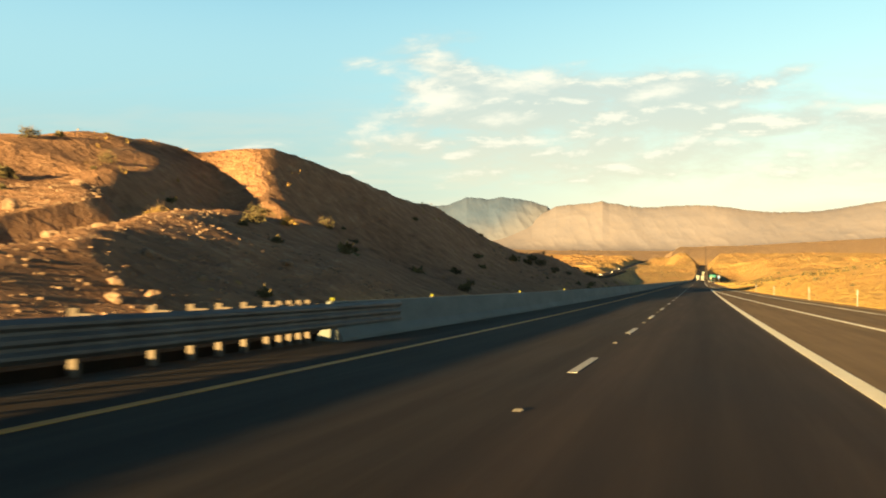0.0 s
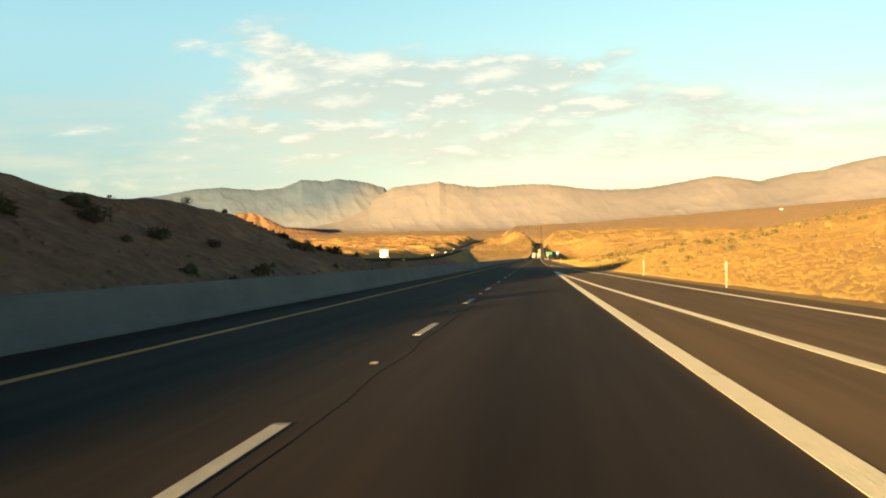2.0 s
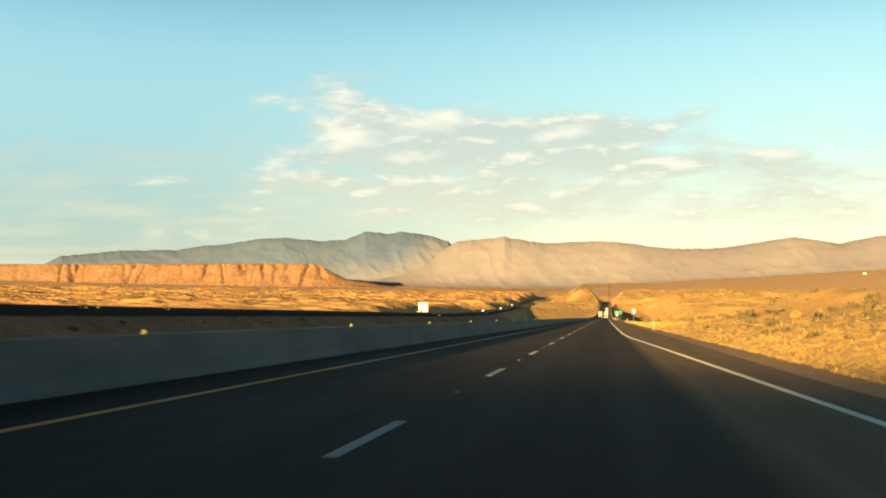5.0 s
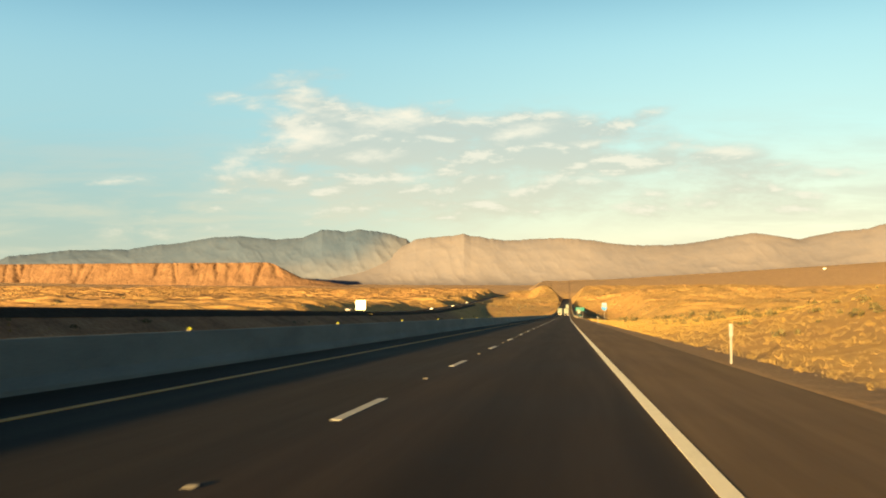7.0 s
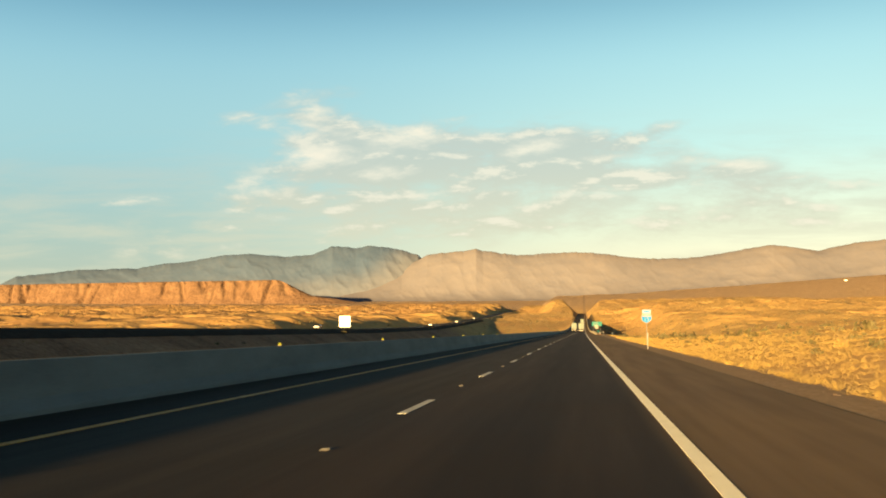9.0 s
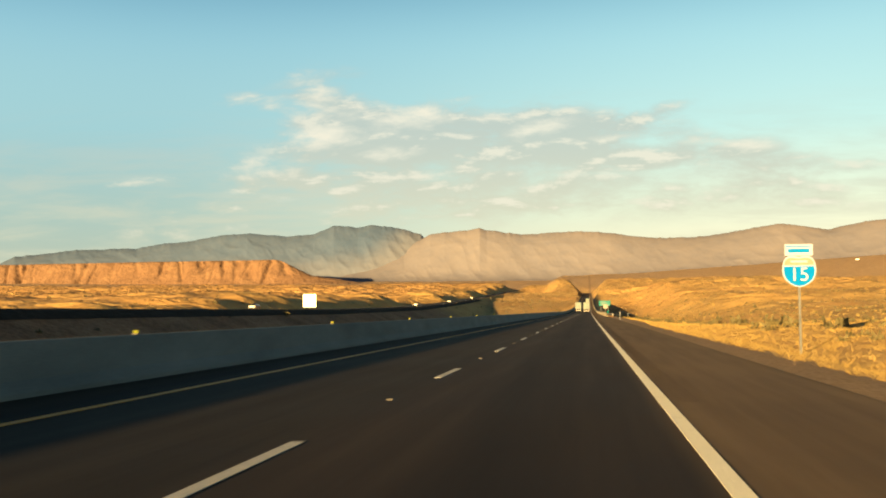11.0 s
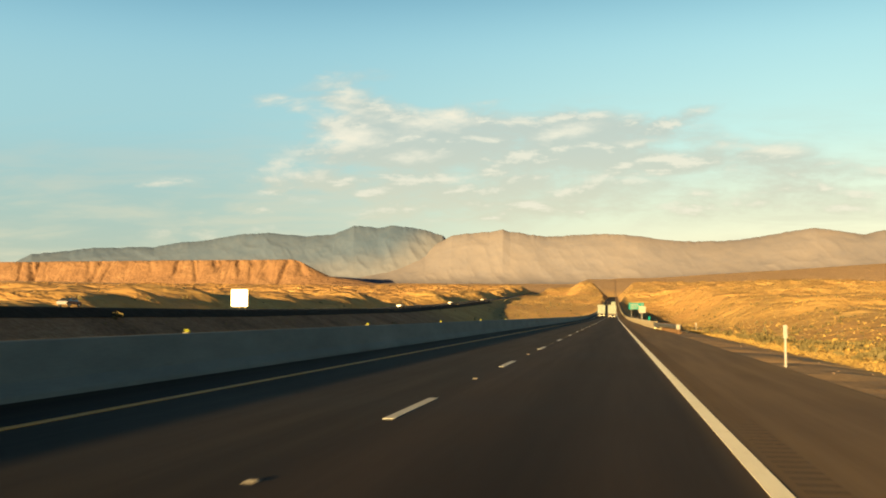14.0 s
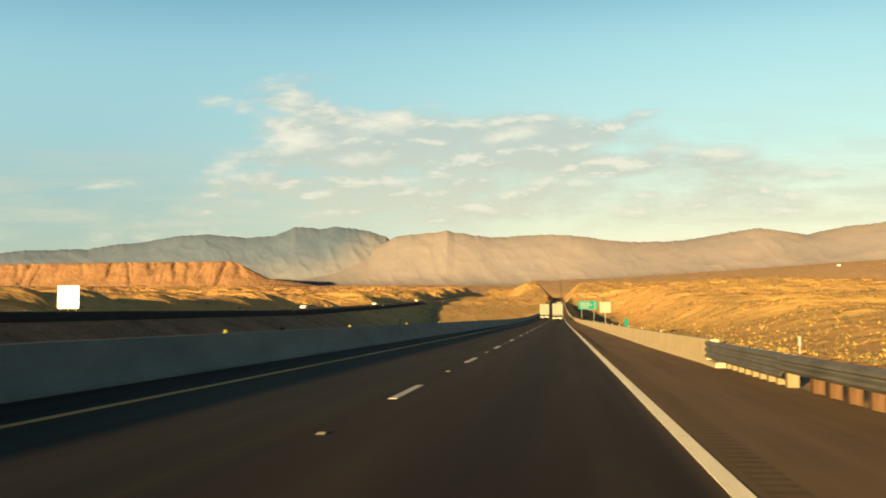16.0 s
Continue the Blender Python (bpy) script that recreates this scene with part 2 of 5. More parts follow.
SOIL = make_soil()
def make_asphalt():
    """Aged asphalt: two tracks a lane polished by tyres, an oil-dark strip between them, patches and coarse grain."""
    m = bpy.data.materials.new("asphalt")
    m.use_nodes = True
    m.node_tree.nodes.clear()
    n = Nodes(m.node_tree)
    at = n.add("ShaderNodeTexCoord").outputs["Object"]
    xyz = n.add("ShaderNodeSeparateXYZ", {0: at})
    left = n.math("SUBTRACT", 560.0, n.math("MINIMUM", xyz.outputs[1], 560.0))
    across = n.math("SUBTRACT", xyz.outputs[0], n.math("MULTIPLY", n.math("MULTIPLY", left, left), 0.0075 / 1120.0))
    long_at = n.add("ShaderNodeMapping", {0: at, 3: (1.0, 0.035, 1.0)}).outputs[0]
    streak = n.add("ShaderNodeTexNoise", {"Vector": long_at, "Scale": 2.2, "Detail": 5.0, "Roughness": 0.6}).outputs[0]
    patch = n.add("ShaderNodeTexNoise", {"Vector": at, "Scale": 0.16, "Detail": 4.0, "Roughness": 0.6}).outputs[0]
    grain = n.add("ShaderNodeTexNoise", {"Vector": at, "Scale": 55.0, "Detail": 3.0, "Roughness": 0.7}).outputs[0]
    lane = n.math("MULTIPLY", n.math("ADD", across, 0.62), 6.2832 / 3.66)
    oil = n.math("MULTIPLY", n.math("COSINE", lane), 0.5)
    track = n.math("MULTIPLY", n.math("COSINE", n.math("MULTIPLY", lane, 2.0)), -0.35)
    fac = n.math("ADD", n.math("MULTIPLY", streak, 0.55), n.math("ADD", n.math("MULTIPLY", patch, 0.30), n.math("MULTIPLY", grain, 0.20)))
    in_lane = n.smooth(across, 1.5, 0.9)
    fac = n.math("ADD", fac, n.math("ADD", n.math("MULTIPLY", n.math("MULTIPLY", n.math("SUBTRACT", track, oil), 0.15), in_lane), n.math("MULTIPLY", n.math("SUBTRACT", 1.0, in_lane), 0.07)))
    col = n.ramp(n.add("ShaderNodeMapRange", {0: fac, 1: 0.30, 2: 0.78}).outputs[0], [(0.0, (0.0155, 0.0114, 0.0086)), (0.5, (0.0295, 0.0218, 0.0160)), (1.0, (0.050, 0.0372, 0.0270))])
    shoulder = n.mix(n.smooth(n.math("ADD", streak, n.math("MULTIPLY", patch, 0.6)), 0.45, 1.1), (0.132, 0.090, 0.044, 1), (0.205, 0.141, 0.070, 1))
    passing = n.math("MULTIPLY", n.smooth(across, -2.0, -3.0), 0.75)
    col = n.mix(passing, col, n.mix(n.smooth(streak, 0.3, 0.75), (0.0150, 0.0128, 0.0096, 1), (0.031, 0.0264, 0.0196, 1)))
    col = n.mix(n.math("SUBTRACT", 1.0, in_lane), col, shoulder)
    # paler asphalt towards the start of the road
    start_tone = n.math("MULTIPLY", n.smooth(n.math("ADD", xyz.outputs[1], n.math("MULTIPLY", patch, 30.0)), 130.0, 50.0), 0.45)
    col = n.mix(start_tone, col, n.mix(1.0, col, (2.1, 2.1, 1.9, 1), "MULTIPLY"))
    dent = n.add("ShaderNodeBump", {"Strength": 0.35, "Distance": 0.006, "Height": grain}).outputs[0]
    b = n.add("ShaderNodeBsdfPrincipled", {"Base Color": col, "Roughness": n.math("ADD", 0.74, n.math("MULTIPLY", patch, 0.2)), "Normal": dent, "Specular IOR Level": 0.10})
    m.node_tree.links.new(b.outputs[0], n.add("ShaderNodeOutputMaterial").inputs[0])
    return m


ASPHALT = make_asphalt()
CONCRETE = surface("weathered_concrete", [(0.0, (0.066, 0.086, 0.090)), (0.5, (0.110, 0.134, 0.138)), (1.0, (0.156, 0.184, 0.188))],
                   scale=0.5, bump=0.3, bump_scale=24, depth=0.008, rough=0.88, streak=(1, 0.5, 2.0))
STEEL = surface("galvanised_steel", [(0.0, (0.045, 0.048, 0.05)), (0.5, (0.085, 0.09, 0.092)), (1.0, (0.13, 0.136, 0.138))],
                scale=1.4, bump=0.12, bump_scale=30, depth=0.004, rough=0.6, metallic=0.35)
TIMBER = surface("weathered_post_wood", [(0.0, (0.05, 0.042, 0.034)), (0.5, (0.085, 0.073, 0.06)), (1.0, (0.125, 0.11, 0.09))], scale=6, bump=0.4, depth=0.006, rough=0.85, streak=(1, 1, 0.15))
WHITE_PAINT = surface("worn_white_road_paint", [(0.0, (0.62, 0.59, 0.45)), (0.3, (0.91, 0.88, 0.68)), (1.0, (0.96, 0.93, 0.75))], scale=3.0, bump=1.0, bump_scale=30, depth=0.030, rough=0.7)
DASH_PAINT = surface("dusty_white_road_paint", [(0.0, (0.22, 0.23, 0.22)), (0.4, (0.36, 0.38, 0.37)), (1.0, (0.46, 0.48, 0.46))], scale=5.0, bump=1.0, bump_scale=30, depth=0.020, rough=0.8)
YELLOW_PAINT = surface("worn_yellow_road_paint", [(0.0, (0.22, 0.105, 0.018)), (0.35, (0.58, 0.255, 0.016)), (1.0, (0.72, 0.33, 0.022))], scale=2.0, bump=0.3, bump_scale=55, depth=0.004, rough=0.65)
MESA_ROCK = surface("red_mesa_rock", [(0.0, (0.078, 0.045, 0.027)), (0.45, (0.122, 0.071, 0.041)), (1.0, (0.165, 0.102, 0.060))], scale=0.014, bump=1.0, bump_scale=0.06, depth=7.0, rough=0.95)


def hazy_rock(name, rock, foot_haze, lo, hi):
    """Haze is put into both tones: darker rock above, a paler foot below, with patches of both between."""
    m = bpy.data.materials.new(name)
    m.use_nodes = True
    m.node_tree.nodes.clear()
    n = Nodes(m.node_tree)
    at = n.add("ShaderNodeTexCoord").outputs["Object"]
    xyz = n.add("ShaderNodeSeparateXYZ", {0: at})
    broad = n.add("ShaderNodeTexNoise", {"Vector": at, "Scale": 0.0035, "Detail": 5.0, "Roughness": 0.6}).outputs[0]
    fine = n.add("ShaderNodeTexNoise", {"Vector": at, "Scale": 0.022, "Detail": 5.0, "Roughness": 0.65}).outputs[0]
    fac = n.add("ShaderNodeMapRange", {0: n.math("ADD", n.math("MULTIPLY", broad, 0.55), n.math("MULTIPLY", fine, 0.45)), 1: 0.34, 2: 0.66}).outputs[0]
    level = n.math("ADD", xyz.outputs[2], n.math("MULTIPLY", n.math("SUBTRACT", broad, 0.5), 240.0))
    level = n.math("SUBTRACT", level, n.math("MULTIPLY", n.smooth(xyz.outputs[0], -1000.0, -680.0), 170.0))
    col = n.mix(n.smooth(level, hi, lo), n.ramp(fac, [(0.0, rock[0]), (1.0, rock[1])]), n.ramp(fac, [(0.0, foot_haze[0]), (1.0, foot_haze[1])]))
    dent = n.add("ShaderNodeBump", {"Strength": 0.10, "Distance": 5.0, "Height": fine}).outputs[0]
    b = n.add("ShaderNodeBsdfPrincipled", {"Base Color": col, "Roughness": 1.0, "Normal": dent, "Specular IOR Level": 0.0})
    m.node_tree.links.new(b.outputs[0], n.add("ShaderNodeOutputMaterial").inputs[0])
    return m


# distance haze is mixed into the base colours of both ranges
DARK_RANGE = hazy_rock("hazy_blue_grey_rock", ((0.044, 0.076, 0.148), (0.068, 0.098, 0.166)), ((0.094, 0.114, 0.164), (0.124, 0.136, 0.178)), 100.0, 270.0)
PALE_RANGE = hazy_rock("hazy_pale_tan_rock", ((0.165, 0.160, 0.186), (0.225, 0.205, 0.212)), ((0.128, 0.134, 0.176), (0.165, 0.162, 0.190)), 130.0, 300.0)


# ---- building helpers ----
def link_mesh(name, verts, faces, material, parent=None, label="", smooth=False, at=None):
    me = bpy.data.meshes.new(name)
    me.from_pydata([tuple(v) for v in verts], [], faces)
    if smooth:
        me.polygons.foreach_set("use_smooth", [True] * len(me.polygons))
    me.materials.append(material)
    me.update()
    ob = new(name, me)
    if parent:
        ob.parent = parent
    if at is not None:
        ob.matrix_basis = at
    return tagged(ob, label)


def part(name, bm, material, parent=None, label="", at=None, smooth=False):
    """Links a bmesh as one mesh object under a thing or a part."""
    me = bpy.data.meshes.new(name)
    bm.normal_update()
    bm.to_mesh(me)
    bm.free()
    if smooth:
        me.polygons.foreach_set("use_smooth", [True] * len(me.polygons))
    me.materials.append(material)
    ob = new(name, me)
    if parent:
        ob.parent = parent
    if at is not None:
        ob.matrix_basis = at
    return tagged(ob, label)


def box(bm, x0, x1, y0, y1, z0, z1, bevel=0.0):
    made = bmesh.ops.create_cube(bm, size=1.0, matrix=Matrix.Translation(((x0 + x1) / 2, (y0 + y1) / 2, (z0 + z1) / 2)) @ Matrix.Diagonal((x1 - x0, y1 - y0, z1 - z0, 1)))
    if bevel:
        edges = {e for v in made["verts"] for e in v.link_edges}
        bmesh.ops.bevel(bm, geom=list(edges), offset=bevel, segments=2, affect="EDGES", profile=0.6)
    return bm


def tube(bm, p0, p1, r0, r1=None, sides=12):
    a, b = Vector(p0), Vector(p1)
    m = Matrix.Translation((a + b) / 2) @ (b - a).to_track_quat("Z", "Y").to_matrix().to_4x4()
    bmesh.ops.create_cone(bm, cap_ends=True, segments=sides, radius1=r0, radius2=r0 if r1 is None else r1, depth=(b - a).length, matrix=m)
    return bm


def ramp_of(points):
    xs, ys = zip(*points)
    return lambda v: np.interp(v, xs, ys)


def ease(v, lo, hi):
    t = np.clip((np.asarray(v, float) - lo) / (hi - lo), 0, 1)
    return t * t * (3 - 2 * t)


# ---- the lie of the road ----
def road_x(y):
    y = np.minimum(np.asarray(y, float), 560.0)
    return 0.0075 * (560.0 - y) ** 2 / 1120.0


def road_z(y):
    y = np.asarray(y, float)
    u = np.clip(y - 700, 0, 500)
    return 0.46 * np.exp(-np.maximum(y, -60) / 50) + 0.000025 * u * u + 0.025 * np.clip(y - 1200, 0, 900)


RAMP_LINE = ramp_of([(-60, 6.85), (50, 3.95), (90, 2.85), (116, 2.14), (134, 1.78), (145, 1.50), (160, 1.34)])
OUTER = ramp_of([(-80, 10.6), (60, 6.9), (95, 5.75), (124, 4.95), (143, 4.5), (152, 4.2), (180, 3.35), (222, 2.0), (240, 1.36), (252, 1.22), (3000, 1.22)])


def edge_right(y):
    return np.maximum(4.0, OUTER(y) + 1.2)


# the other carriageway, across a wide median
def far_road_x(y):
    return -85.5 - 32 * ease(y, 650, 2050) - 10 * ease(y, 2000, 2600)


far_road_z = ramp_of([(-300, 2.0), (700, 2.0), (875, 3.3), (1045, 6.5), (1300, 12.2), (1560, 18.7), (2010, 32), (2500, 44), (5000, 60)])


# ---- ground ----
def value_noise(x, y, seed):
    """Smooth noise from -1 to 1 on whole arrays."""
    xi, yi = np.floor(x).astype(np.int64), np.floor(y).astype(np.int64)
    fx, fy = x - xi, y - yi
    fx, fy = fx * fx * (3 - 2 * fx), fy * fy * (3 - 2 * fy)

    def corner(a, b):
        k = (a * 374761393 + b * 668265263 + seed * 144665) & 0x7FFFFFFF
        k = ((k ^ (k >> 13)) * 1274126177) & 0x7FFFFFFF
        return ((k ^ (k >> 16)) & 0xFFFF) / 32767.5 - 1
    top = corner(xi, yi) * (1 - fx) + corner(xi + 1, yi) * fx
    low = corner(xi, yi + 1) * (1 - fx) + corner(xi + 1, yi + 1) * fx
    return top * (1 - fy) + low * fy


def fbm(x, y, seed, octaves=4, ridged=False):
    out, amp, total = 0, 1.0, 0.0
    for k in range(octaves):
        c, s = math.cos(0.6 * k), math.sin(0.6 * k)
        w = value_noise((x * c - y * s) * 2 ** k, (x * s + y * c) * 2 ** k, seed + k)
        out, total, amp = out + amp * (1 - 2 * np.abs(w) if ridged else w), total + amp, amp * 0.5
    return out / total


rise = ramp_of([(-500, -1.0), (600, 0.5), (900, 4), (1200, 10), (1600, 22), (2000, 41), (2250, 54), (2450, 44), (2650, 41), (3000, 62), (3500, 94), (4500, 143), (6000, 200)])
median_level = ramp_of([(-500, -1.5), (120, -1.6), (210, -3.5), (300, -6.0), (800, -6.0), (930, -4.2), (1060, -1.0), (1180, 4.5), (1300, 8.5), (1600, 17.0), (1850, 26), (1980, 34), (2090, 50), (2200, 55), (2330, 50), (2500, 40), (2650, 38), (3000, 62), (3500, 94), (6000, 200)])
crest_x = ramp_of([(-200, -13.0), (12, -13.2), (20, -14.3), (26, -15.6), (31, -17.0), (36.5, -18.4), (42, -19.6), (50, -19.6), (55, -22.5), (57.5, -24.6), (61, -26.4), (66, -25.6), (72, -24.0), (80, -22.4), (88, -22.2), (94, -21.4), (102, -20.3), (112, -18.6), (122, -17.8), (142, -17.2), (180, -16.3), (300, -16.0)])
crest_h = ramp_of([(-200, 0.3), (0, 0.4), (12, 1.1), (20, 2.05), (23, 2.5), (26, 2.95), (31, 3.6), (36.5, 4.15), (42.4, 4.55), (50, 4.5), (54, 5.3), (57.5, 6.6), (61, 9.7), (63, 9.9), (66, 9.8), (72, 9.0), (80, 7.9), (84, 7.8), (88, 8.1), (94, 7.1), (102, 5.7), (112, 4.4), (117, 4.4), (122, 4.6), (132, 4.2), (142, 3.2), (152, 2.5), (164, 0.9), (180, -0.8), (202, -1.4)])
back_hill = ramp_of([(-60, 0.5), (10, 1.2), (20, 2.2), (30, 4.4), (38, 6.4), (45, 8.2), (52, 9.5), (60, 10.1), (64, 10.0), (70, 9.0), (80, 7.2), (104, 4.4), (125, 2.8), (150, 1.0), (172, -0.8), (200, -1.4)])
wash_floor = ramp_of([(430, -0.3), (520, -1.0), (600, -2.2), (660, -3.2), (1080, -4.6), (1200, -3.8), (1350, 1.2), (1500, 8.0), (1620, 15.0)])
right_hill = ramp_of([(-300, 1.0), (60, 3.0), (120, 5.4), (170, 7.0), (215, 7.2), (255, 5.2), (310, 3.8), (390, 2.4), (500, 1.2), (700, 0.8)])


def ground_z(x, y):
    rx, rz = road_x(y), road_z(y)
    d = x - rx                                             # across the road
    r = np.hypot(x * 0.9, np.maximum(y, 0))
    wild = rise(r) * (1 + (np.interp(r, [1200, 2200], [1.0, 0.84]) - 1) * ease(d, 20, -120))
    left, right = ease(d, -95, -125), ease(d, 20, 70)
    # open desert: badlands with ridges, stronger far from the road
    rough = fbm(x / 105, y / 80, 3, 5, True) * 4.6 + fbm(x / 42, y / 30, 9, 4, True) * 2.4
    west = fbm(x / 120, y / 60, 4, 4, True) * 5.0 + fbm(x / 48, y / 26, 8, 4, True) * 2.8
    rough = rough + (west - rough) * ease(d, -40, -140)
    fade = ease(r, 350, 900) * (1 - 0.75 * ease(r, 2300, 2900))
    wild = wild + rough * fade * np.where(d < 0, 1.25, 1.0)
    wild = wild + np.where(d > 0, 0.058 * np.maximum(d - 150, 0) * ease(y, 2500, 4200), 0)
    wild = wild + 13 * np.exp(-((d - 190) / 120) ** 2 - ((y - 1500) / 300) ** 2)
    med = median_level(y) + 0.35 * fbm(x / 14, y / 14, 21, 4)
    med = med + ease(y, 1150, 1400) * (fbm(x / 60, y / 60, 5, 4, True) * 2.5)
    med = med - 10 * ease(d, -46, -72) * ease(y, 1750, 1950) * ease(y, 2520, 2380)
    west_side = med + (wild - med) * left
    near_right = -0.30 + (right_hill(y) + 0.30) * np.clip((d - edge_right(y) - 1.2) / 40, 0, 1) ** 0.9 + 0.9 * fbm(x / 17, y / 22, 31, 4, True) * ease(d, 13, 30) + 0.05 * fbm(x / 4.5, y / 7.0, 33, 3) * ease(d, 6, 9)
    near_right = near_right + 2.3 * np.exp(-((d - 27) / 10) ** 2 - ((y - 311) / 26) ** 2)
    near_right = near_right + ease(y, 700, 1000) * (wild - near_right) + rz * 0.9 * (1 - ease(y, 700, 1000))
    floor = wash_floor(y) + 0.5 * fbm(x / 20, y / 30, 35, 3)
    wash = np.minimum(near_right, rz + (np.minimum(floor, rz) - rz) * ease(d, 4.5, 14))
    near_right = near_right + (wash - near_right) * ease(y, 430, 540) * (1 - ease(y, 1420, 1600)) * (1 - ease(d, 38, 80))
    east_side = near_right + (wild - near_right) * ease(d, 90, 260) * ease(y, 250, 520)
    beyond = ease(y, 2250, 2500)
    base = west_side + (east_side - west_side) * (np.where(d >= 0, 1.0, 0.0) * (1 - beyond) + ease(d, -70, 70) * beyond)
    # the hill beside the road, whose crest swings back from a low spur to a high shoulder, and the hill behind it
    u = np.clip((-9.0 - x) / (-9.0 - crest_x(y)), 0, 1)
    hc = crest_h(y)
    ledge = fbm(y / 9, (x * 0.9 + u * hc) / 1.6, 46, 3) * 0.42 + fbm(y / 3.5, (d + hc * u * 2) / 3.0, 49, 4, True) * 0.20
    face = hc * u ** np.interp(y, [26, 46, 52, 60, 72, 95, 130], [0.80, 0.75, 0.90, 2.05, 1.75, 1.35, 1.0]) + ledge * ease(u, 0.05, 0.25) * ease(u, 1.0, 0.85) * ease(hc, 1.5, 4.0)
    gentle = 0.08 + 0.02 * (-9.0 - x) + np.minimum(0.02 * np.maximum(y, 0) + np.minimum(0.22 * np.maximum(y - 8.5, 0), 1.35 + 0.075 * (y - 15)), 0.55 * np.maximum(-9.2 - x + 0.32 * (y - 22), 0)) + 0.14 * fbm(x / 3, y / 3, 41, 4)
    face = (gentle + (face - gentle) * ease(y + 1.6 * (x + 11.0) + 0.7 * fbm(x / 2, y / 2, 40, 3), 18.5, 22.5)) * ease(hc, -1.2, 0.4) - 1.2 * ease(hc, 0.4, -1.2)
    behind = np.maximum(crest_x(y) - x, 0)
    near = np.where(behind > 0, hc - np.interp(y, [46, 55, 59, 66, 80], [0.42, 0.30, 0.03, 0.03, 0.28]) * np.minimum(behind, 40) + np.interp(y, [55, 59, 66, 80], [0.004, -0.004, -0.004, 0.004]) * np.minimum(behind, 40) ** 2 - 0.2 * np.maximum(behind - 40, 0), face)
    wander = 1.2 * fbm(x / 22, y / 22, 45, 2)
    bowl = 3.0 + 0.85 * (np.interp(y, [26, 34, 42, 58], [-13.0, -18.5, -22.8, -23.0]) + 0.9 * fbm(x / 9, y / 6, 44, 3) - x)
    rear = back_hill(y + wander) * (0.80 + 0.20 * ease(x, -27.0, -34.0)) * (1 - ease(x, -58, -100)) + 0.40 * fbm(x / 7, y / 7, 43, 4, True) * ease(x, -22, -27)
    rear = np.minimum(rear, bowl)
    h = np.maximum(near, np.where(x < -20.5, rear, -9))
    near_hill = ease(y, 225, 180) * ease(d, -8.5, -9.8)
    base = np.where((d < 0) & (y < 225), base + (np.maximum(base, h) - base) * near_hill, base)
    base = base + 0.10 * fbm(x / 2.2, y / 2.2, 51, 3) * ease(np.abs(d), 9, 12)
    # road beds: cuts and fills
    out = np.maximum(-8.9 - d, d - edge_right(y))
    cutting = ease(y, 2900, 2560)
    steep = np.interp(y, [2280, 2420], [0.95, 0.22])
    side = d > 0
    fill = np.where(side, rz - 0.035 - np.maximum(out - np.interp(y, [590, 620], [1.2, 0.4]), 0) * np.interp(y, [590, 640], [0.10, 0.62]), rz - 0.12 - np.maximum(out - 0.5, 0) * 0.30)
    base = base + (np.clip(base, fill, np.where(d > 0, rz - 0.03, rz - 0.10) + np.maximum(out - 1.0, 0) * steep) - base) * cutting
    base = np.where((out < np.where(d > 0, -0.55, 0.25)) & (y < 2480), rz - 0.30, base)
    fx, fz = far_road_x(y), far_road_z(y)
    out = np.abs(x - fx) - 6.2
    base = base + (np.clip(base, fz - 0.12 - np.maximum(out - 0.6, 0) * 0.42, fz - 0.1 + np.maximum(out - 2.0, 0) * np.interp(y, [2100, 2250], [0.8, 0.25])) - base) * ease(y, 3300, 2700)
    return np.where((out < 0.2) & (y < 2580), fz - 0.35, base)


def steps(*runs):
    out = []
    for a, b, d in runs:
        k = max(1, round((b - a) / d))
        out += [a + (b - a) * i / k for i in range(k)]
    return np.array(out + [runs[-1][1]])


def sheet(xs, ys, zf):
    gx, gy = np.meshgrid(xs, ys)
    gz = zf(gx, gy)
    nx, ny = len(xs), len(ys)
    idx = np.arange(nx * ny).reshape(ny, nx)
    quads = np.stack([idx[:-1, :-1], idx[:-1, 1:], idx[1:, 1:], idx[1:, :-1]], -1).reshape(-1, 4)
    return np.stack([gx, gy, gz], -1).reshape(-1, 3), quads


def fast_mesh(name, verts, quads, material, smooth=True):
    me = bpy.data.meshes.new(name)
    me.vertices.add(len(verts))
    me.vertices.foreach_set("co", np.asarray(verts, float).ravel())
    k = len(quads)
    w = quads.shape[1]
    me.loops.add(k * w)
    me.loops.foreach_set("vertex_index", quads.ravel().astype(np.int32))
    me.polygons.add(k)
    me.polygons.foreach_set("loop_start", np.arange(0, k * w, w, dtype=np.int32))
    me.polygons.foreach_set("loop_total", np.full(k, w, dtype=np.int32))
    me.polygons.foreach_set("use_smooth", np.full(k, smooth))
    me.materials.append(material)
    me.update(calc_edges=True)
    me.validate()
    return new(name, me)


XS = steps((-6000, -2400, 300), (-2400, -1000, 70), (-1000, -300, 9), (-300, -110, 3.5), (-110, -45, 2.0), (-45, -7.5, 0.55), (-7.5, 4.0, 2.3), (4.0, 14, 0.5), (14, 60, 1.3), (60, 200, 3), (200, 800, 9), (800, 2400, 70), (2400, 6000, 300))
YS = steps((-600, -60, 45), (-60, 0, 3), (0, 215, 0.9), (215, 760, 3.2), (760, 2400, 6), (2400, 5600, 45))
verts, quads = sheet(XS, YS, ground_z)
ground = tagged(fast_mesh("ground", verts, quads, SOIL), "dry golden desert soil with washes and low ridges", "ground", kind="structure")


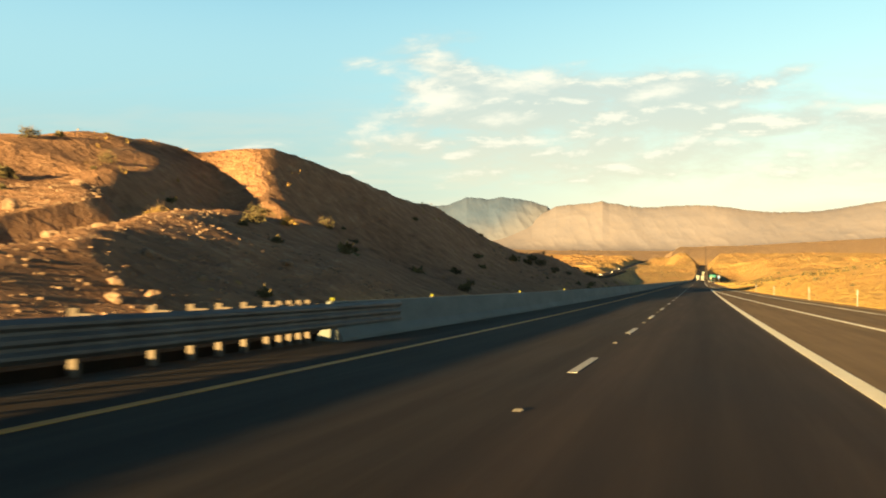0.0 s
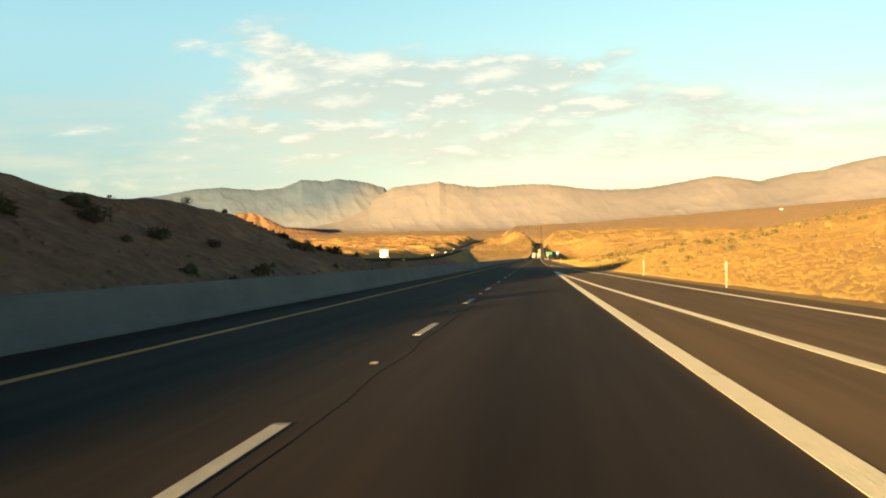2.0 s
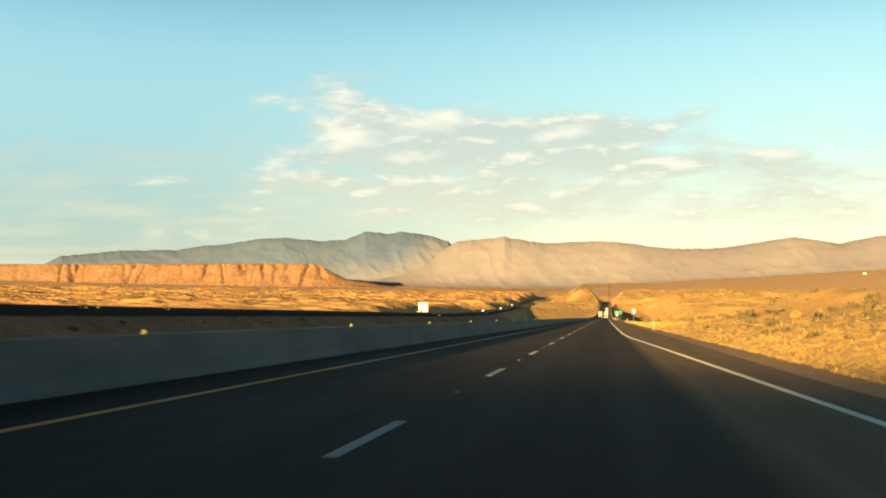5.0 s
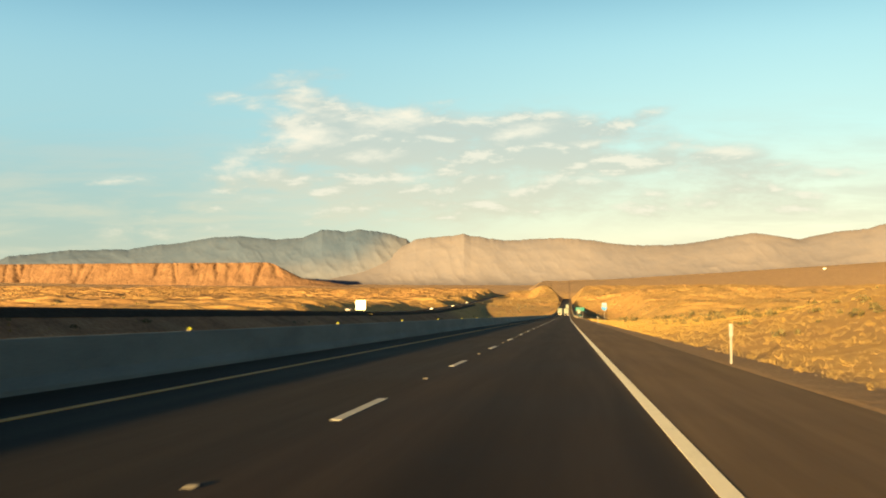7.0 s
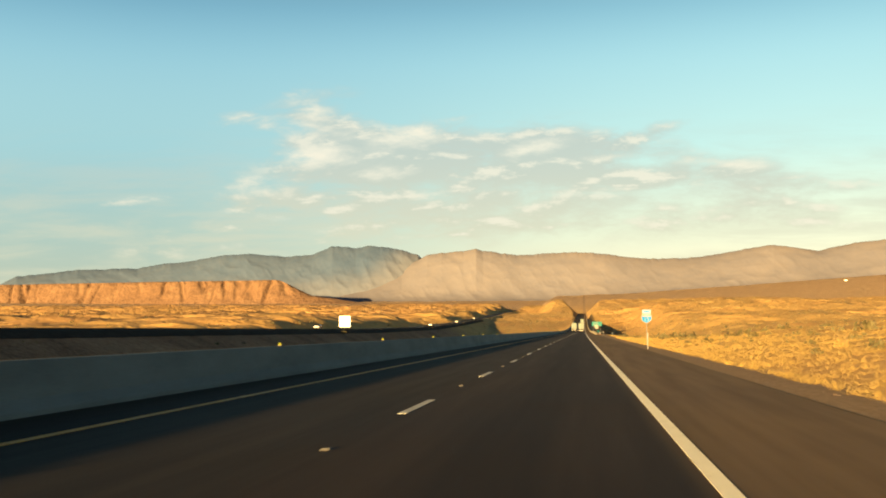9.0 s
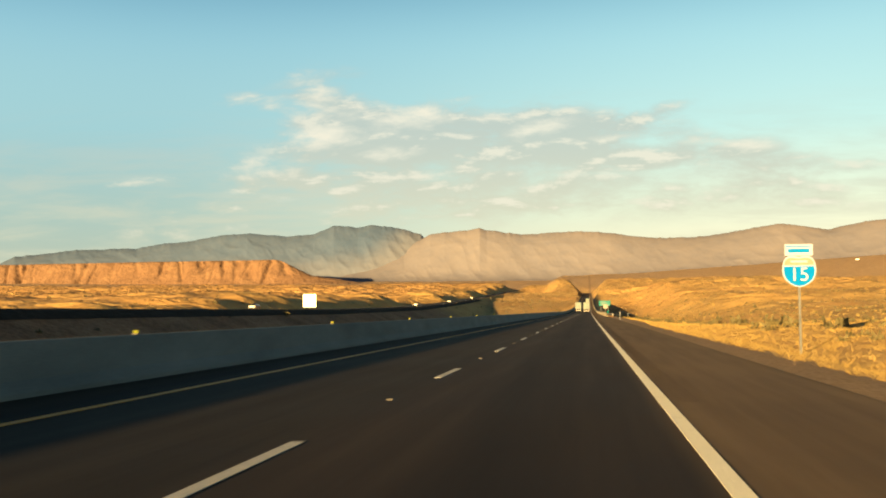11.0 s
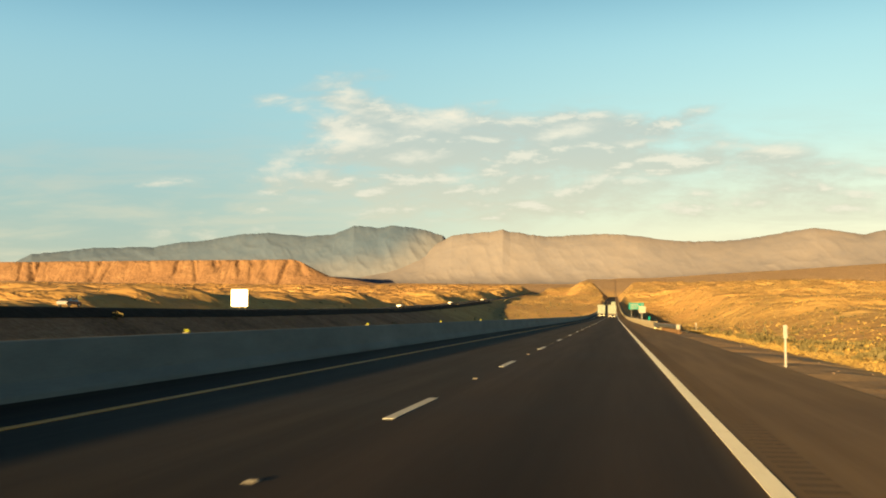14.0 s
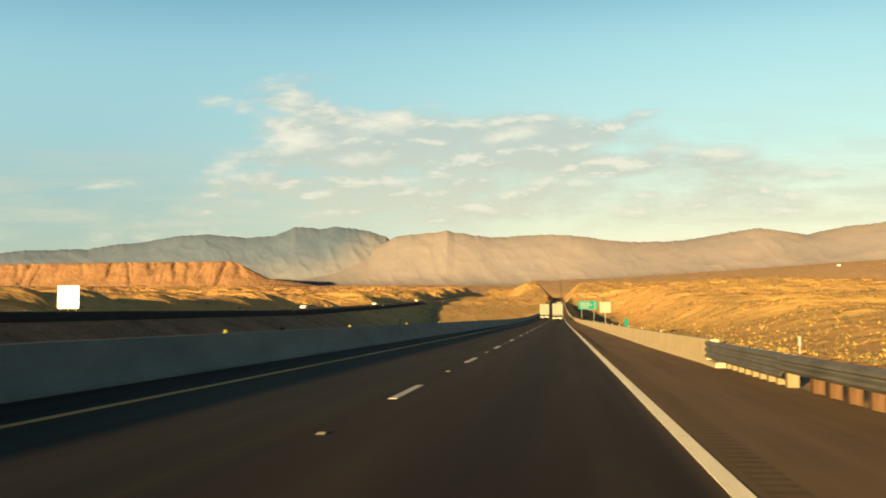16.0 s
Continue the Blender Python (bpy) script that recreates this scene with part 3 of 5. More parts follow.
# ---- roads ----
def ribbon(x_of, left, right, z_of, ys, lift=0.0, skirt=0.25):
    """A strip of paving with edges that go down into the ground."""
    cx, cz = x_of(ys), z_of(ys) + lift
    l, r = cx + left(ys), cx + right(ys)
    rows = [(l, cz - skirt), (l, cz), (l + (r - l) * 0.33, cz), (l + (r - l) * 0.66, cz), (r, cz), (r, cz - skirt)]
    v = np.stack([np.stack([a, ys, b], -1) for a, b in rows], 1).reshape(-1, 3)
    idx = np.arange(len(ys) * len(rows)).reshape(len(ys), len(rows))
    q = np.stack([idx[:-1, :-1], idx[:-1, 1:], idx[1:, 1:], idx[1:, :-1]], -1).reshape(-1, 4)
    return v, q


def const(v):
    return lambda y: np.full_like(np.asarray(y, float), v)


ROAD_YS = steps((-120, 220, 4), (220, 700, 8), (700, 2500, 12))
v, q = ribbon(road_x, const(-8.6), edge_right, road_z, ROAD_YS)
road = tagged(fast_mesh("road", v, q, ASPHALT, smooth=False), "dark brown asphalt motorway carriageway with two lanes", "road", kind="structure")
FAR_YS = steps((-120, 700, 10), (700, 2600, 14))
v, q = ribbon(far_road_x, const(-5.6), const(5.6), far_road_z, FAR_YS)
far_road = tagged(fast_mesh("road_far", v, q, ASPHALT, smooth=False), "opposite asphalt carriageway on an embankment across the median", "road", kind="structure")


def stripe(name, centre, width, y0, y1, step, material, parent, x_of=road_x, z_of=road_z):
    ys = steps((y0, y1, step))
    v, q = ribbon(x_of, lambda y: centre(y) - width / 2, lambda y: centre(y) + width / 2, z_of, ys, lift=0.006, skirt=0.004)
    ob = fast_mesh(name, v, q, material, smooth=False)
    ob.parent = parent
    return ob


stripe("yellow_edge_line", const(-6.10), 0.15, -120, 1500, 6, YELLOW_PAINT, road)
stripe("white_edge_line", const(1.225), 0.25, -60, 162, 4, WHITE_PAINT, road)
stripe("ramp_line", RAMP_LINE, 0.22, -60, 160, 4, WHITE_PAINT, road)
stripe("outer_edge_line", OUTER, 0.16, -60, 1700, 4, WHITE_PAINT, road)
for off in (-5.0, 5.0):
    stripe("far_edge_line", const(off), 0.15, 100, 2000, 14, WHITE_PAINT, far_road, far_road_x, far_road_z)
dash = None
for k in range(-2, 100):
    y = 16.0 + 12.19 * k
    if dash is None:
        bm = box(bmesh.new(), -0.065, 0.065, -1.52, 1.52, 0.0, 0.006)
        dash = part("lane_dash", bm, DASH_PAINT, road)
        ob = dash
    else:
        ob = new("lane_dash", dash.data)
        ob.parent = road
    slope = math.degrees(math.atan(float(road_z(y + 1.5) - road_z(y - 1.5)) / 3))
    ob.matrix_basis = pose(float(road_x(y)) - 2.45, y, float(road_z(y)) + 0.002, slope, 0, 0)
    ob.scale = (1, 1, 1)

# added raised black strip that stands for the shade under the left rail
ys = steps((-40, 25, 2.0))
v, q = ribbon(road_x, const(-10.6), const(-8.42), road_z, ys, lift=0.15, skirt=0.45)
RAIL_SHADE = surface("rail_shade_black", [(0.0, (0.010, 0.009, 0.008)), (1.0, (0.018, 0.016, 0.014))], scale=2.0, bump=0.2, rough=0.9, gloss=0.02)
shade_strip = fast_mesh("rail_shade_strip", v, q, RAIL_SHADE, smooth=False)
shade_strip.parent = road


# ---- concrete barrier on the median side ----
def extrude_profile(profile, x_of, z_of, ys):
    v = np.stack([np.stack([x_of(ys) + a, ys, z_of(ys) + b], -1) for a, b in profile], 1).reshape(-1, 3)
    m = len(profile)
    faces = []
    for i in range(len(ys) - 1):
        for j in range(m):
            k = (j + 1) % m
            faces.append((i * m + j, i * m + k, (i + 1) * m + k, (i + 1) * m + j))
    faces.append(tuple(range(m)))
    faces.append(tuple((len(ys) - 1) * m + j for j in reversed(range(m))))
    return v, faces


F_SHAPE = [(0.30, -0.2), (0.30, 0.075), (0.17, 0.25), (0.075, 0.795), (0.05, 0.815), (-0.05, 0.815), (-0.075, 0.795), (-0.17, 0.25), (-0.30, 0.075), (-0.30, -0.2)]
v, f = extrude_profile([(-8.07 + a, b) for a, b in F_SHAPE], road_x, road_z, steps((20, 220, 3), (220, 1300, 8)))
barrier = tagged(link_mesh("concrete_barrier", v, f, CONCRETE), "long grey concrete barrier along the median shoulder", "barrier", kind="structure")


# ---- mesa and mountains ----
def far_form(name, xs, ts, shape, material, label, category):
    """A relief over a grid of two parameters."""
    gx, gt = np.meshgrid(xs, ts)
    px, py, pz = shape(gx, gt)
    nx, ny = len(xs), len(ts)
    idx = np.arange(nx * ny).reshape(ny, nx)
    q = np.stack([idx[:-1, :-1], idx[:-1, 1:], idx[1:, 1:], idx[1:, :-1]], -1).reshape(-1, 4)
    return tagged(fast_mesh(name, np.stack([px, py, pz], -1).reshape(-1, 3), q, material), label, category, kind="structure")


def mesa_shape(x, t):
    """x along the cliff, t from the foot (0) to the back of the flat top (1)."""
    near = 0.879
    top = 206 - 0.012 * (-1220 - x) * 0.4 + 1.2 * fbm(x / 90, x * 0, 61, 3)
    end = ease(x, -1040, -1215) ** 1.2                     # the eastern end comes down in a long slope
    low = 104 + 42 * np.clip((-800 - x) / 300, 0, 1) + 6 * fbm(x / 45, x * 0 + 0.4, 68, 3) * ease(x, -880, -960)
    top = low + (top - low) * end
    cliff = np.clip((t - 0.05) / 0.45, 0, 1)
    gully = 0 * x
    for k in range(46):                             # single gullies, each with its own place, lean, width and reach
        rnd = random.Random(400 + k)
        at, wide, lean, reach, deep = -1150 - rnd.random() ** 1.25 * 1500, rnd.uniform(4, 16), rnd.uniform(-10, 75), rnd.uniform(0.0, 0.7), rnd.choice((0.08, 0.12, 0.2, 0.3, 0.75))
        line = at + lean * (1 - cliff) + 5 * fbm(cliff * 5 + k, cliff * 0 + 0.2, 62, 2)
        gully = gully + deep * np.exp(-((x - line) / wide) ** 2) * ease(cliff, reach - 0.15, reach + 0.15)
    z = 95 + (top - 95) * (0.40 * ease(cliff, 0, 0.55) + 0.60 * ease(cliff, 0.35, 1.0))
    y = 4170 + 175 * np.minimum(t, 0.5) / 0.5 * 0.75 + np.maximum(t - 0.5, 0) * 700 * (0.04 + 0.96 * ease(x, -1200, -1420))
    y = y + (np.minimum(gully, 1.2) * 26 + 9 * fbm(x / 75, t * 5, 66, 4) + 5.0 * fbm((x - 30 * cliff) / 24, t * 3, 69, 3, True) * ease(fbm(x / 160, x * 0 + 0.9, 60, 2), -0.4, 0.4)) * ease(cliff, 0.0, 0.4) * (1 - 0.55 * ease(cliff, 0.88, 1.0)) * (1 - ease(t, 0.52, 0.6))
    return x * near, 285 + (y - 285) * near, z * near


far_form("mesa", steps((-3900, -2600, 20), (-2600, -820, 4)), np.concatenate([np.linspace(0, 0.52, 34), np.linspace(0.6, 1, 5)]), mesa_shape, MESA_ROCK,
         "flat-topped red mesa with gullied cliffs", "mesa")

dark_skyline = ramp_of([(-60, 1.5), (-46, 1.6), (-36, 1.7), (-31.6, 1.9), (-30.6, 2.5), (-29.9, 2.88), (-28.3, 3.06), (-27, 3.25), (-24, 3.37), (-23, 3.55), (-21, 3.82), (-19.7, 4.07), (-18.3, 4.2), (-17.1, 4.08), (-16.2, 4.04), (-14.8, 4.16), (-14.2, 4.42), (-13.7, 4.62), (-13.2, 4.6), (-12.4, 4.52), (-11.8, 4.66), (-10.6, 4.55), (-9.6, 4.34), (-9.0, 4.13), (-8.7, 3.9), (-8.0, 3.3), (-7.2, 2.8), (-6.2, 2.3), (-5.0, 1.9), (-3.6, 1.6), (-2, 1.5), (0, 1.4)])
pale_skyline = ramp_of([(-18, 1.5), (-14.5, 2.0), (-12.5, 2.55), (-11.0, 3.0), (-9.9, 3.35), (-9.2, 3.8), (-8.5, 4.12), (-7.7, 4.27), (-6.5, 4.32), (-5.8, 4.47), (-5.4, 4.33), (-4.6, 4.24), (-3.4, 4.1), (-1.2, 4.2), (-0.3, 4.2), (1.2, 4.11), (2.4, 3.87), (3.9, 3.77), (5.4, 3.8), (6.3, 3.83), (7.4, 4.0), (8.9, 4.26), (10, 4.36), (11.4, 4.14), (12.2, 4.04), (13, 4.15), (14, 4.35), (15.5, 4.45), (17, 4.85), (20, 5.2), (26, 4.8), (34, 4.2), (60, 3.0)])


def range_shape(skyline, y_foot, y_ridge, seed, foot_lift, relief):
    def shape(a, t):
        """a: bearing in degrees, t: 0 at the foot, 1 at the ridge, on to the back slope."""
        tan = np.tan(np.radians(a))
        y = y_foot + (y_ridge - y_foot) * t
        dy = y - RANGE_FROM
        reach = y_ridge - RANGE_FROM
        ragged = 0.045 * fbm(a / 1.3, a * 0 + 0.5, seed + 3, 4) + 0.035 * fbm(a / 0.4, a * 0 + 0.2, seed + 5, 2, True)
        top = np.tan(np.radians(skyline(a))) / np.cos(np.radians(a)) * reach + 1.2
        foot = foot_lift(a)
        # spurs run down from the crest and fork; ravines between them
        w = 1 - t
        lean = a - 2.6 * w + 0.5 * fbm(a / 1.9, w * 1.6, seed + 2, 3)
        big = 1 - np.abs(value_noise(lean / 1.5, w * 2.6, seed))
        mid = 1 - np.abs(value_noise(lean / 0.65 + w, w * 5.5, seed + 8))
        small = 1 - np.abs(value_noise((a - 2.0 * w) / 0.26, w * 13.0, seed + 12))
        spur = 0.55 * big + 0.33 * mid + 0.12 * small
        carve = (1 - spur) * ease(w, 0.0, 0.22) * ease(t, -0.05, 0.3)
        body = 0.62 * t + 0.38 * ease(t, 0.1, 1.0)
        z = foot + (top - foot) * np.clip(body - relief * carve * (0.6 + 0.8 * w), 0.0, 1.2)
        z = z + (np.radians(ragged) * reach) * ease(t, 0.78, 1.0)
        z = z - (top - foot) * 0.5 * np.maximum(t - 1, 0)
        return tan * dy, y, z
    return shape


RANGE_FROM = 285.0
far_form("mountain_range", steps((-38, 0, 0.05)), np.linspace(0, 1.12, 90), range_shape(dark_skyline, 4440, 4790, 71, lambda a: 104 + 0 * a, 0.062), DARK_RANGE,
         "rocky mountain range beyond the valley, coloured blue-grey by haze", "mountain")
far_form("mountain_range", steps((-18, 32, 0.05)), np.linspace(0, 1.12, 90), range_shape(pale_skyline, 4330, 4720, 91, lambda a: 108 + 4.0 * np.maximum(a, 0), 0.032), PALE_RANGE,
         "pale tan sunlit mountain range in the distance, haze in its colour", "mountain")

# ---- materials of the things ----
MARKER = surface("scuffed_marker_plastic", [(0.0, (0.06, 0.06, 0.06)), (1.0, (0.12, 0.12, 0.12))], scale=20, bump=0.1, rough=0.7, gloss=0.05)
YELLOW_LENS = surface("yellow_reflector_plastic", [(0.0, (0.10, 0.115, 0.015)), (1.0, (0.13, 0.15, 0.02))], scale=20, bump=0.1, rough=0.7, gloss=0.0)
WHITE_PLASTIC = surface("white_marker_plastic", [(0.0, (0.15, 0.16, 0.17)), (1.0, (0.22, 0.23, 0.24))], scale=8, bump=0.1, rough=0.7, gloss=0.0)
SIGN_WHITE = surface("white_sign_sheeting", [(0.0, (0.74, 0.74, 0.72)), (1.0, (0.84, 0.84, 0.82))], scale=2, bump=0.03, rough=0.4)
LETTER = surface("dull_white_letters", [(0.0, (0.17, 0.175, 0.16)), (1.0, (0.21, 0.215, 0.20))], scale=2, bump=0.03, rough=0.8, gloss=0.0)
SIGN_GREEN = surface("green_sign_sheeting", [(0.0, (0.003, 0.105, 0.105)), (1.0, (0.004, 0.130, 0.130))], scale=2, bump=0.03, rough=0.8, gloss=0.0)
SHEETING = surface("white_reflective_sheeting", [(0.0, (0.20, 0.24, 0.34)), (1.0, (0.26, 0.30, 0.40))], scale=2, bump=0.03, rough=0.6, gloss=0.1)
SIGN_BLUE = surface("blue_sign_sheeting", [(0.0, (0.002, 0.110, 0.34)), (1.0, (0.002, 0.140, 0.42))], scale=3, bump=0.03, rough=0.8, gloss=0.0)
# the crown's red is set paler to hold the sun's glare on it
SIGN_RED = surface("glare_paled_red_sheeting", [(0.0, (0.26, 0.15, 0.13)), (1.0, (0.34, 0.19, 0.16))], scale=3, bump=0.03, rough=0.8, gloss=0.0)
BACKED = surface("dull_sign_aluminium", [(0.0, (0.36, 0.36, 0.35)), (1.0, (0.48, 0.48, 0.46))], scale=2, bump=0.05, rough=0.5, metallic=0.6)
TRAILER = surface("cream_trailer_panels", [(0.0, (0.105, 0.135, 0.13)), (1.0, (0.135, 0.165, 0.16))], scale=0.8, bump=0.05, rough=0.7, gloss=0.05)
DARK_STEEL = surface("dark_chassis_steel", [(0.0, (0.02, 0.02, 0.02)), (1.0, (0.06, 0.055, 0.05))], scale=3, bump=0.1, rough=0.6)
RUBBER = surface("tyre_rubber", [(0.0, (0.015, 0.015, 0.015)), (1.0, (0.035, 0.033, 0.03))], scale=6, bump=0.2, rough=0.85)
RED_LAMP = surface("red_lamp_plastic", [(0.0, (0.35, 0.01, 0.01)), (1.0, (0.45, 0.02, 0.015))], scale=9, bump=0.05, rough=0.3)
CAR_WHITE = surface("white_car_paint", [(0.0, (0.60, 0.60, 0.58)), (1.0, (0.75, 0.75, 0.73))], scale=2, bump=0.02, rough=0.3, coat=0.6)
CAR_DARK = surface("dark_blue_car_paint", [(0.0, (0.02, 0.03, 0.05)), (1.0, (0.04, 0.05, 0.08))], scale=2, bump=0.02, rough=0.3, coat=0.6)
DARK_GLASS = surface("dark_car_glass", [(0.0, (0.015, 0.018, 0.02)), (1.0, (0.03, 0.032, 0.035))], scale=2, bump=0.0, rough=0.1)
TAR = surface("tar_seam", [(0.0, (0.019, 0.0155, 0.0125)), (1.0, (0.030, 0.025, 0.020))], scale=6, bump=0.2, rough=0.82, gloss=0.12)
LEAF = surface("olive_shrub_leaves", [(0.0, (0.040, 0.036, 0.014)), (0.5, (0.070, 0.060, 0.024)), (1.0, (0.11, 0.09, 0.036))], scale=1.5, bump=0.0, rough=0.8)
STRAW = surface("dry_straw_grass", [(0.0, (0.190, 0.125, 0.036)), (0.5, (0.270, 0.188, 0.056)), (1.0, (0.350, 0.255, 0.082))], scale=0.5, bump=0.0, rough=0.85)
TWIG = surface("grey_brown_twigs", [(0.0, (0.07, 0.05, 0.035)), (1.0, (0.15, 0.11, 0.08))], scale=4, bump=0.1, rough=0.9)
STONE = surface("pale_desert_stone", [(0.0, (0.11, 0.072, 0.048)), (0.5, (0.185, 0.128, 0.088)), (1.0, (0.29, 0.22, 0.155))], scale=1.2, bump=0.6, bump_scale=9, depth=0.03, rough=0.92)


def floor_z(x, y):
    return float(ground_z(np.array([float(x)]), np.array([float(y)]))[0])


def at_road(d, y, lift=0.0):
    """A place d metres across from the lane frame at y, on the paving."""
    return float(road_x(y)) + d, y, float(road_z(y)) + lift


def thing(name, at, label, category, group=""):
    e = new(name)
    e.matrix_basis = at
    return tagged(e, label, category, group)


RED_TIMBER = surface("red_brown_post_wood", [(0.0, (0.028, 0.017, 0.011)), (0.5, (0.058, 0.036, 0.022)), (1.0, (0.105, 0.068, 0.044))], scale=5, bump=0.4, depth=0.008, rough=0.9, streak=(1, 1, 0.15), gloss=0.05)


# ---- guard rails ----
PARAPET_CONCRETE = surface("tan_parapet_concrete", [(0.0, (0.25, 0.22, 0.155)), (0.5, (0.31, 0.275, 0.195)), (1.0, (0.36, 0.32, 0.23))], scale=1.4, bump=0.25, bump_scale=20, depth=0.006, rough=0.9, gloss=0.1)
PALE_TIMBER = surface("pale_weathered_post_wood", [(0.0, (0.09, 0.078, 0.052)), (0.5, (0.14, 0.125, 0.084)), (1.0, (0.195, 0.172, 0.118))], scale=5, bump=0.4, depth=0.008, rough=0.9, streak=(1, 1, 0.15), gloss=0.05)
THRIE = [(0.0, 0.0), (0.03, 0.025), (0.075, 0.06), (0.075, 0.10), (0.02, 0.145), (0.02, 0.185), (0.075, 0.23), (0.075, 0.275), (0.02, 0.32), (0.02, 0.36), (0.075, 0.405), (0.075, 0.445), (0.03, 0.48), (0.0, 0.506)]
W_BEAM = [(0.0, 0.0), (0.03, 0.02), (0.083, 0.06), (0.083, 0.105), (0.01, 0.14), (0.01, 0.17), (0.083, 0.205), (0.083, 0.25), (0.03, 0.29), (0.0, 0.31)]


def rail_mesh(name, profile, side, d, base, y0, y1, parent, flare=None):
    """A pressed beam, with thickness, whose ridges face side (+1 or -1)."""
    ys = steps((y0, y1, 1.0))
    outer = [(a, b) for a, b in profile]
    loop = outer + [(a - 0.006, b) for a, b in reversed(outer)]
    pts, m = [], len(loop)
    for y in ys:
        x, _, z = at_road(d + (flare(y) if flare else 0.0), y)
        pts += [(x + side * a, y, z + base + b) for a, b in loop]
    faces = [(i * m + j, i * m + (j + 1) % m, (i + 1) * m + (j + 1) % m, (i + 1) * m + j) for i in range(len(ys) - 1) for j in range(m)]
    faces += [tuple(range(m)), tuple((len(ys) - 1) * m + j for j in reversed(range(m)))]
    return link_mesh(name, pts, faces, STEEL, parent)


def guard_rail(name, label, profile, side, d, base, y0, y1, post_ys, post_top, flare=None, half=0.055, wood=TIMBER):
    rail = thing(name, Matrix.Identity(4), label, "guard rail")
    rail_mesh("beam", profile, side, d, base, y0, y1, rail, flare)
    post = block = None
    for y in post_ys:
        x, _, z = at_road(d + (flare(y) if flare else 0.0), y)
        if post is None:
            post = part("post", box(bmesh.new(), -half, half, -half, half, -1.0, post_top, 0.008), wood, rail)
            block = part("spacer_block", box(bmesh.new(), -0.12, 0.10, -0.055, 0.055, base + 0.03, base + 0.02 + profile[-1][1], 0.008), wood, post)
            p = post
        else:
            p = new("post", post.data)
            p.parent = rail
            b = new("spacer_block", block.data)
            b.parent = p
            b.matrix_basis = pose(side * 0.185, 0, 0)
        if p is post:
            block.matrix_basis = pose(side * 0.185, 0, 0)
        p.matrix_basis = pose(x - side * 0.30, y, z)
    return rail


left_posts = [19.2 - 0.48 * k for k in range(4)] + [17.2 - 0.95 * k for k in range(4)] + [13.2 - 1.9 * k for k in range(26)]
guard_rail("guard_rail", "galvanised triple-ridge guard rail on timber posts meeting a concrete barrier", THRIE, 1, -7.93, 0.27, -36, 24.6, left_posts, 0.86)
right_posts = [577.0 - 0.95 * k for k in range(4)] + [573.2 - 1.7 * k for k in range(7)]


def sweep(y):
    return 0.68 * max(0.0, (578 - y) / 16.5) ** 1.5


right_rail = guard_rail("guard_rail", "galvanised W-beam guard rail on red-brown timber posts beside a parapet", W_BEAM, -1, 3.72, 0.275, 561.6, 578.2, right_posts, 0.56, sweep, 0.09, RED_TIMBER)
rail_mesh("transition_beam", [(a, b * 0.88) for a, b in THRIE], -1, 3.715, 0.15, 577.9, 587.0, right_rail)
pale_post = None
for y in [578.4 + 0.8 * k for k in range(9)]:
    x, _, z = at_road(3.94, y)
    if pale_post is None:
        pale_post = part("transition_post", box(bmesh.new(), -0.10, 0.10, -0.10, 0.10, -1.0, 0.56, 0.008), PALE_TIMBER, right_rail, "pale weathered post")
        ob = pale_post
    else:
        ob = new("transition_post", pale_post.data)
        ob.parent = right_rail
    ob.matrix_basis = pose(x, y, z)
v, f = extrude_profile([(3.62, -0.2), (3.62, 0.08), (3.66, 0.12), (3.86, 0.12), (3.86, -0.2)], road_x, road_z, steps((585.0, 587.0, 1.0)))
link_mesh("curb", v, f, PARAPET_CONCRETE, right_rail, "low concrete curb under the beam")
# rounded end of the right rail, with its breakaway post and anchor rod
cap = thing("rail_end_terminal", pose(*at_road(4.36, 561.4, -0.145)), "rounded bright steel nose on the end of the guard rail", "guard rail")
bm = bmesh.new()
for a in range(-90, 271, 24):                       # a wrapped sheet with two ridges
    t0, t1 = radians(a), radians(a + 24)
    for z0, z1, r0, r1 in ((0.40, 0.46, 0.135, 0.165), (0.46, 0.53, 0.165, 0.165), (0.53, 0.58, 0.165, 0.145), (0.58, 0.63, 0.145, 0.165), (0.63, 0.70, 0.165, 0.165), (0.70, 0.75, 0.165, 0.135)):
        bm.faces.new([bm.verts.new((r * math.cos(t), r * math.sin(t), z)) for r, t, z in ((r0, t0, z0), (r0, t1, z0), (r1, t1, z1), (r1, t0, z1))])
bmesh.ops.remove_doubles(bm, verts=bm.verts, dist=0.001)
part("nose", bm, surface("bright_galvanised_sheet", [(0.0, (0.13, 0.135, 0.135)), (1.0, (0.21, 0.215, 0.215))], scale=3, bump=0.1, rough=0.6, gloss=0.1), cap, smooth=True)
part("post", box(bmesh.new(), -0.09, 0.09, -0.07, 0.07, -0.5, 0.44, 0.01), RED_TIMBER, cap)
bm = bmesh.new()
tube(bm, (0.02, 0.10, 0.30), (0.62, 0.9, 0.26), 0.05, 0.05, 10)
tube(bm, (0.60, 0.87, 0.26), (0.66, 0.96, 0.26), 0.085, 0.085, 12)
part("anchor_rod", bm, DARK_STEEL, cap)

# bridge parapet on the outer shoulder
PARAPET = [(0.0, -0.3), (-0.02, 0.0), (-0.02, 0.08), (0.06, 0.24), (0.10, 0.61), (0.12, 0.63), (0.30, 0.63), (0.32, 0.61), (0.34, -0.3)]
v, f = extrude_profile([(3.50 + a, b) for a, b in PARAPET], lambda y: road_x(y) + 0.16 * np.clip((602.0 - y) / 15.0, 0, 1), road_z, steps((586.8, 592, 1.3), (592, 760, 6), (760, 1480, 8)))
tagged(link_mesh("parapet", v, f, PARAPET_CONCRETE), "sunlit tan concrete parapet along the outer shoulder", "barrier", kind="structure")


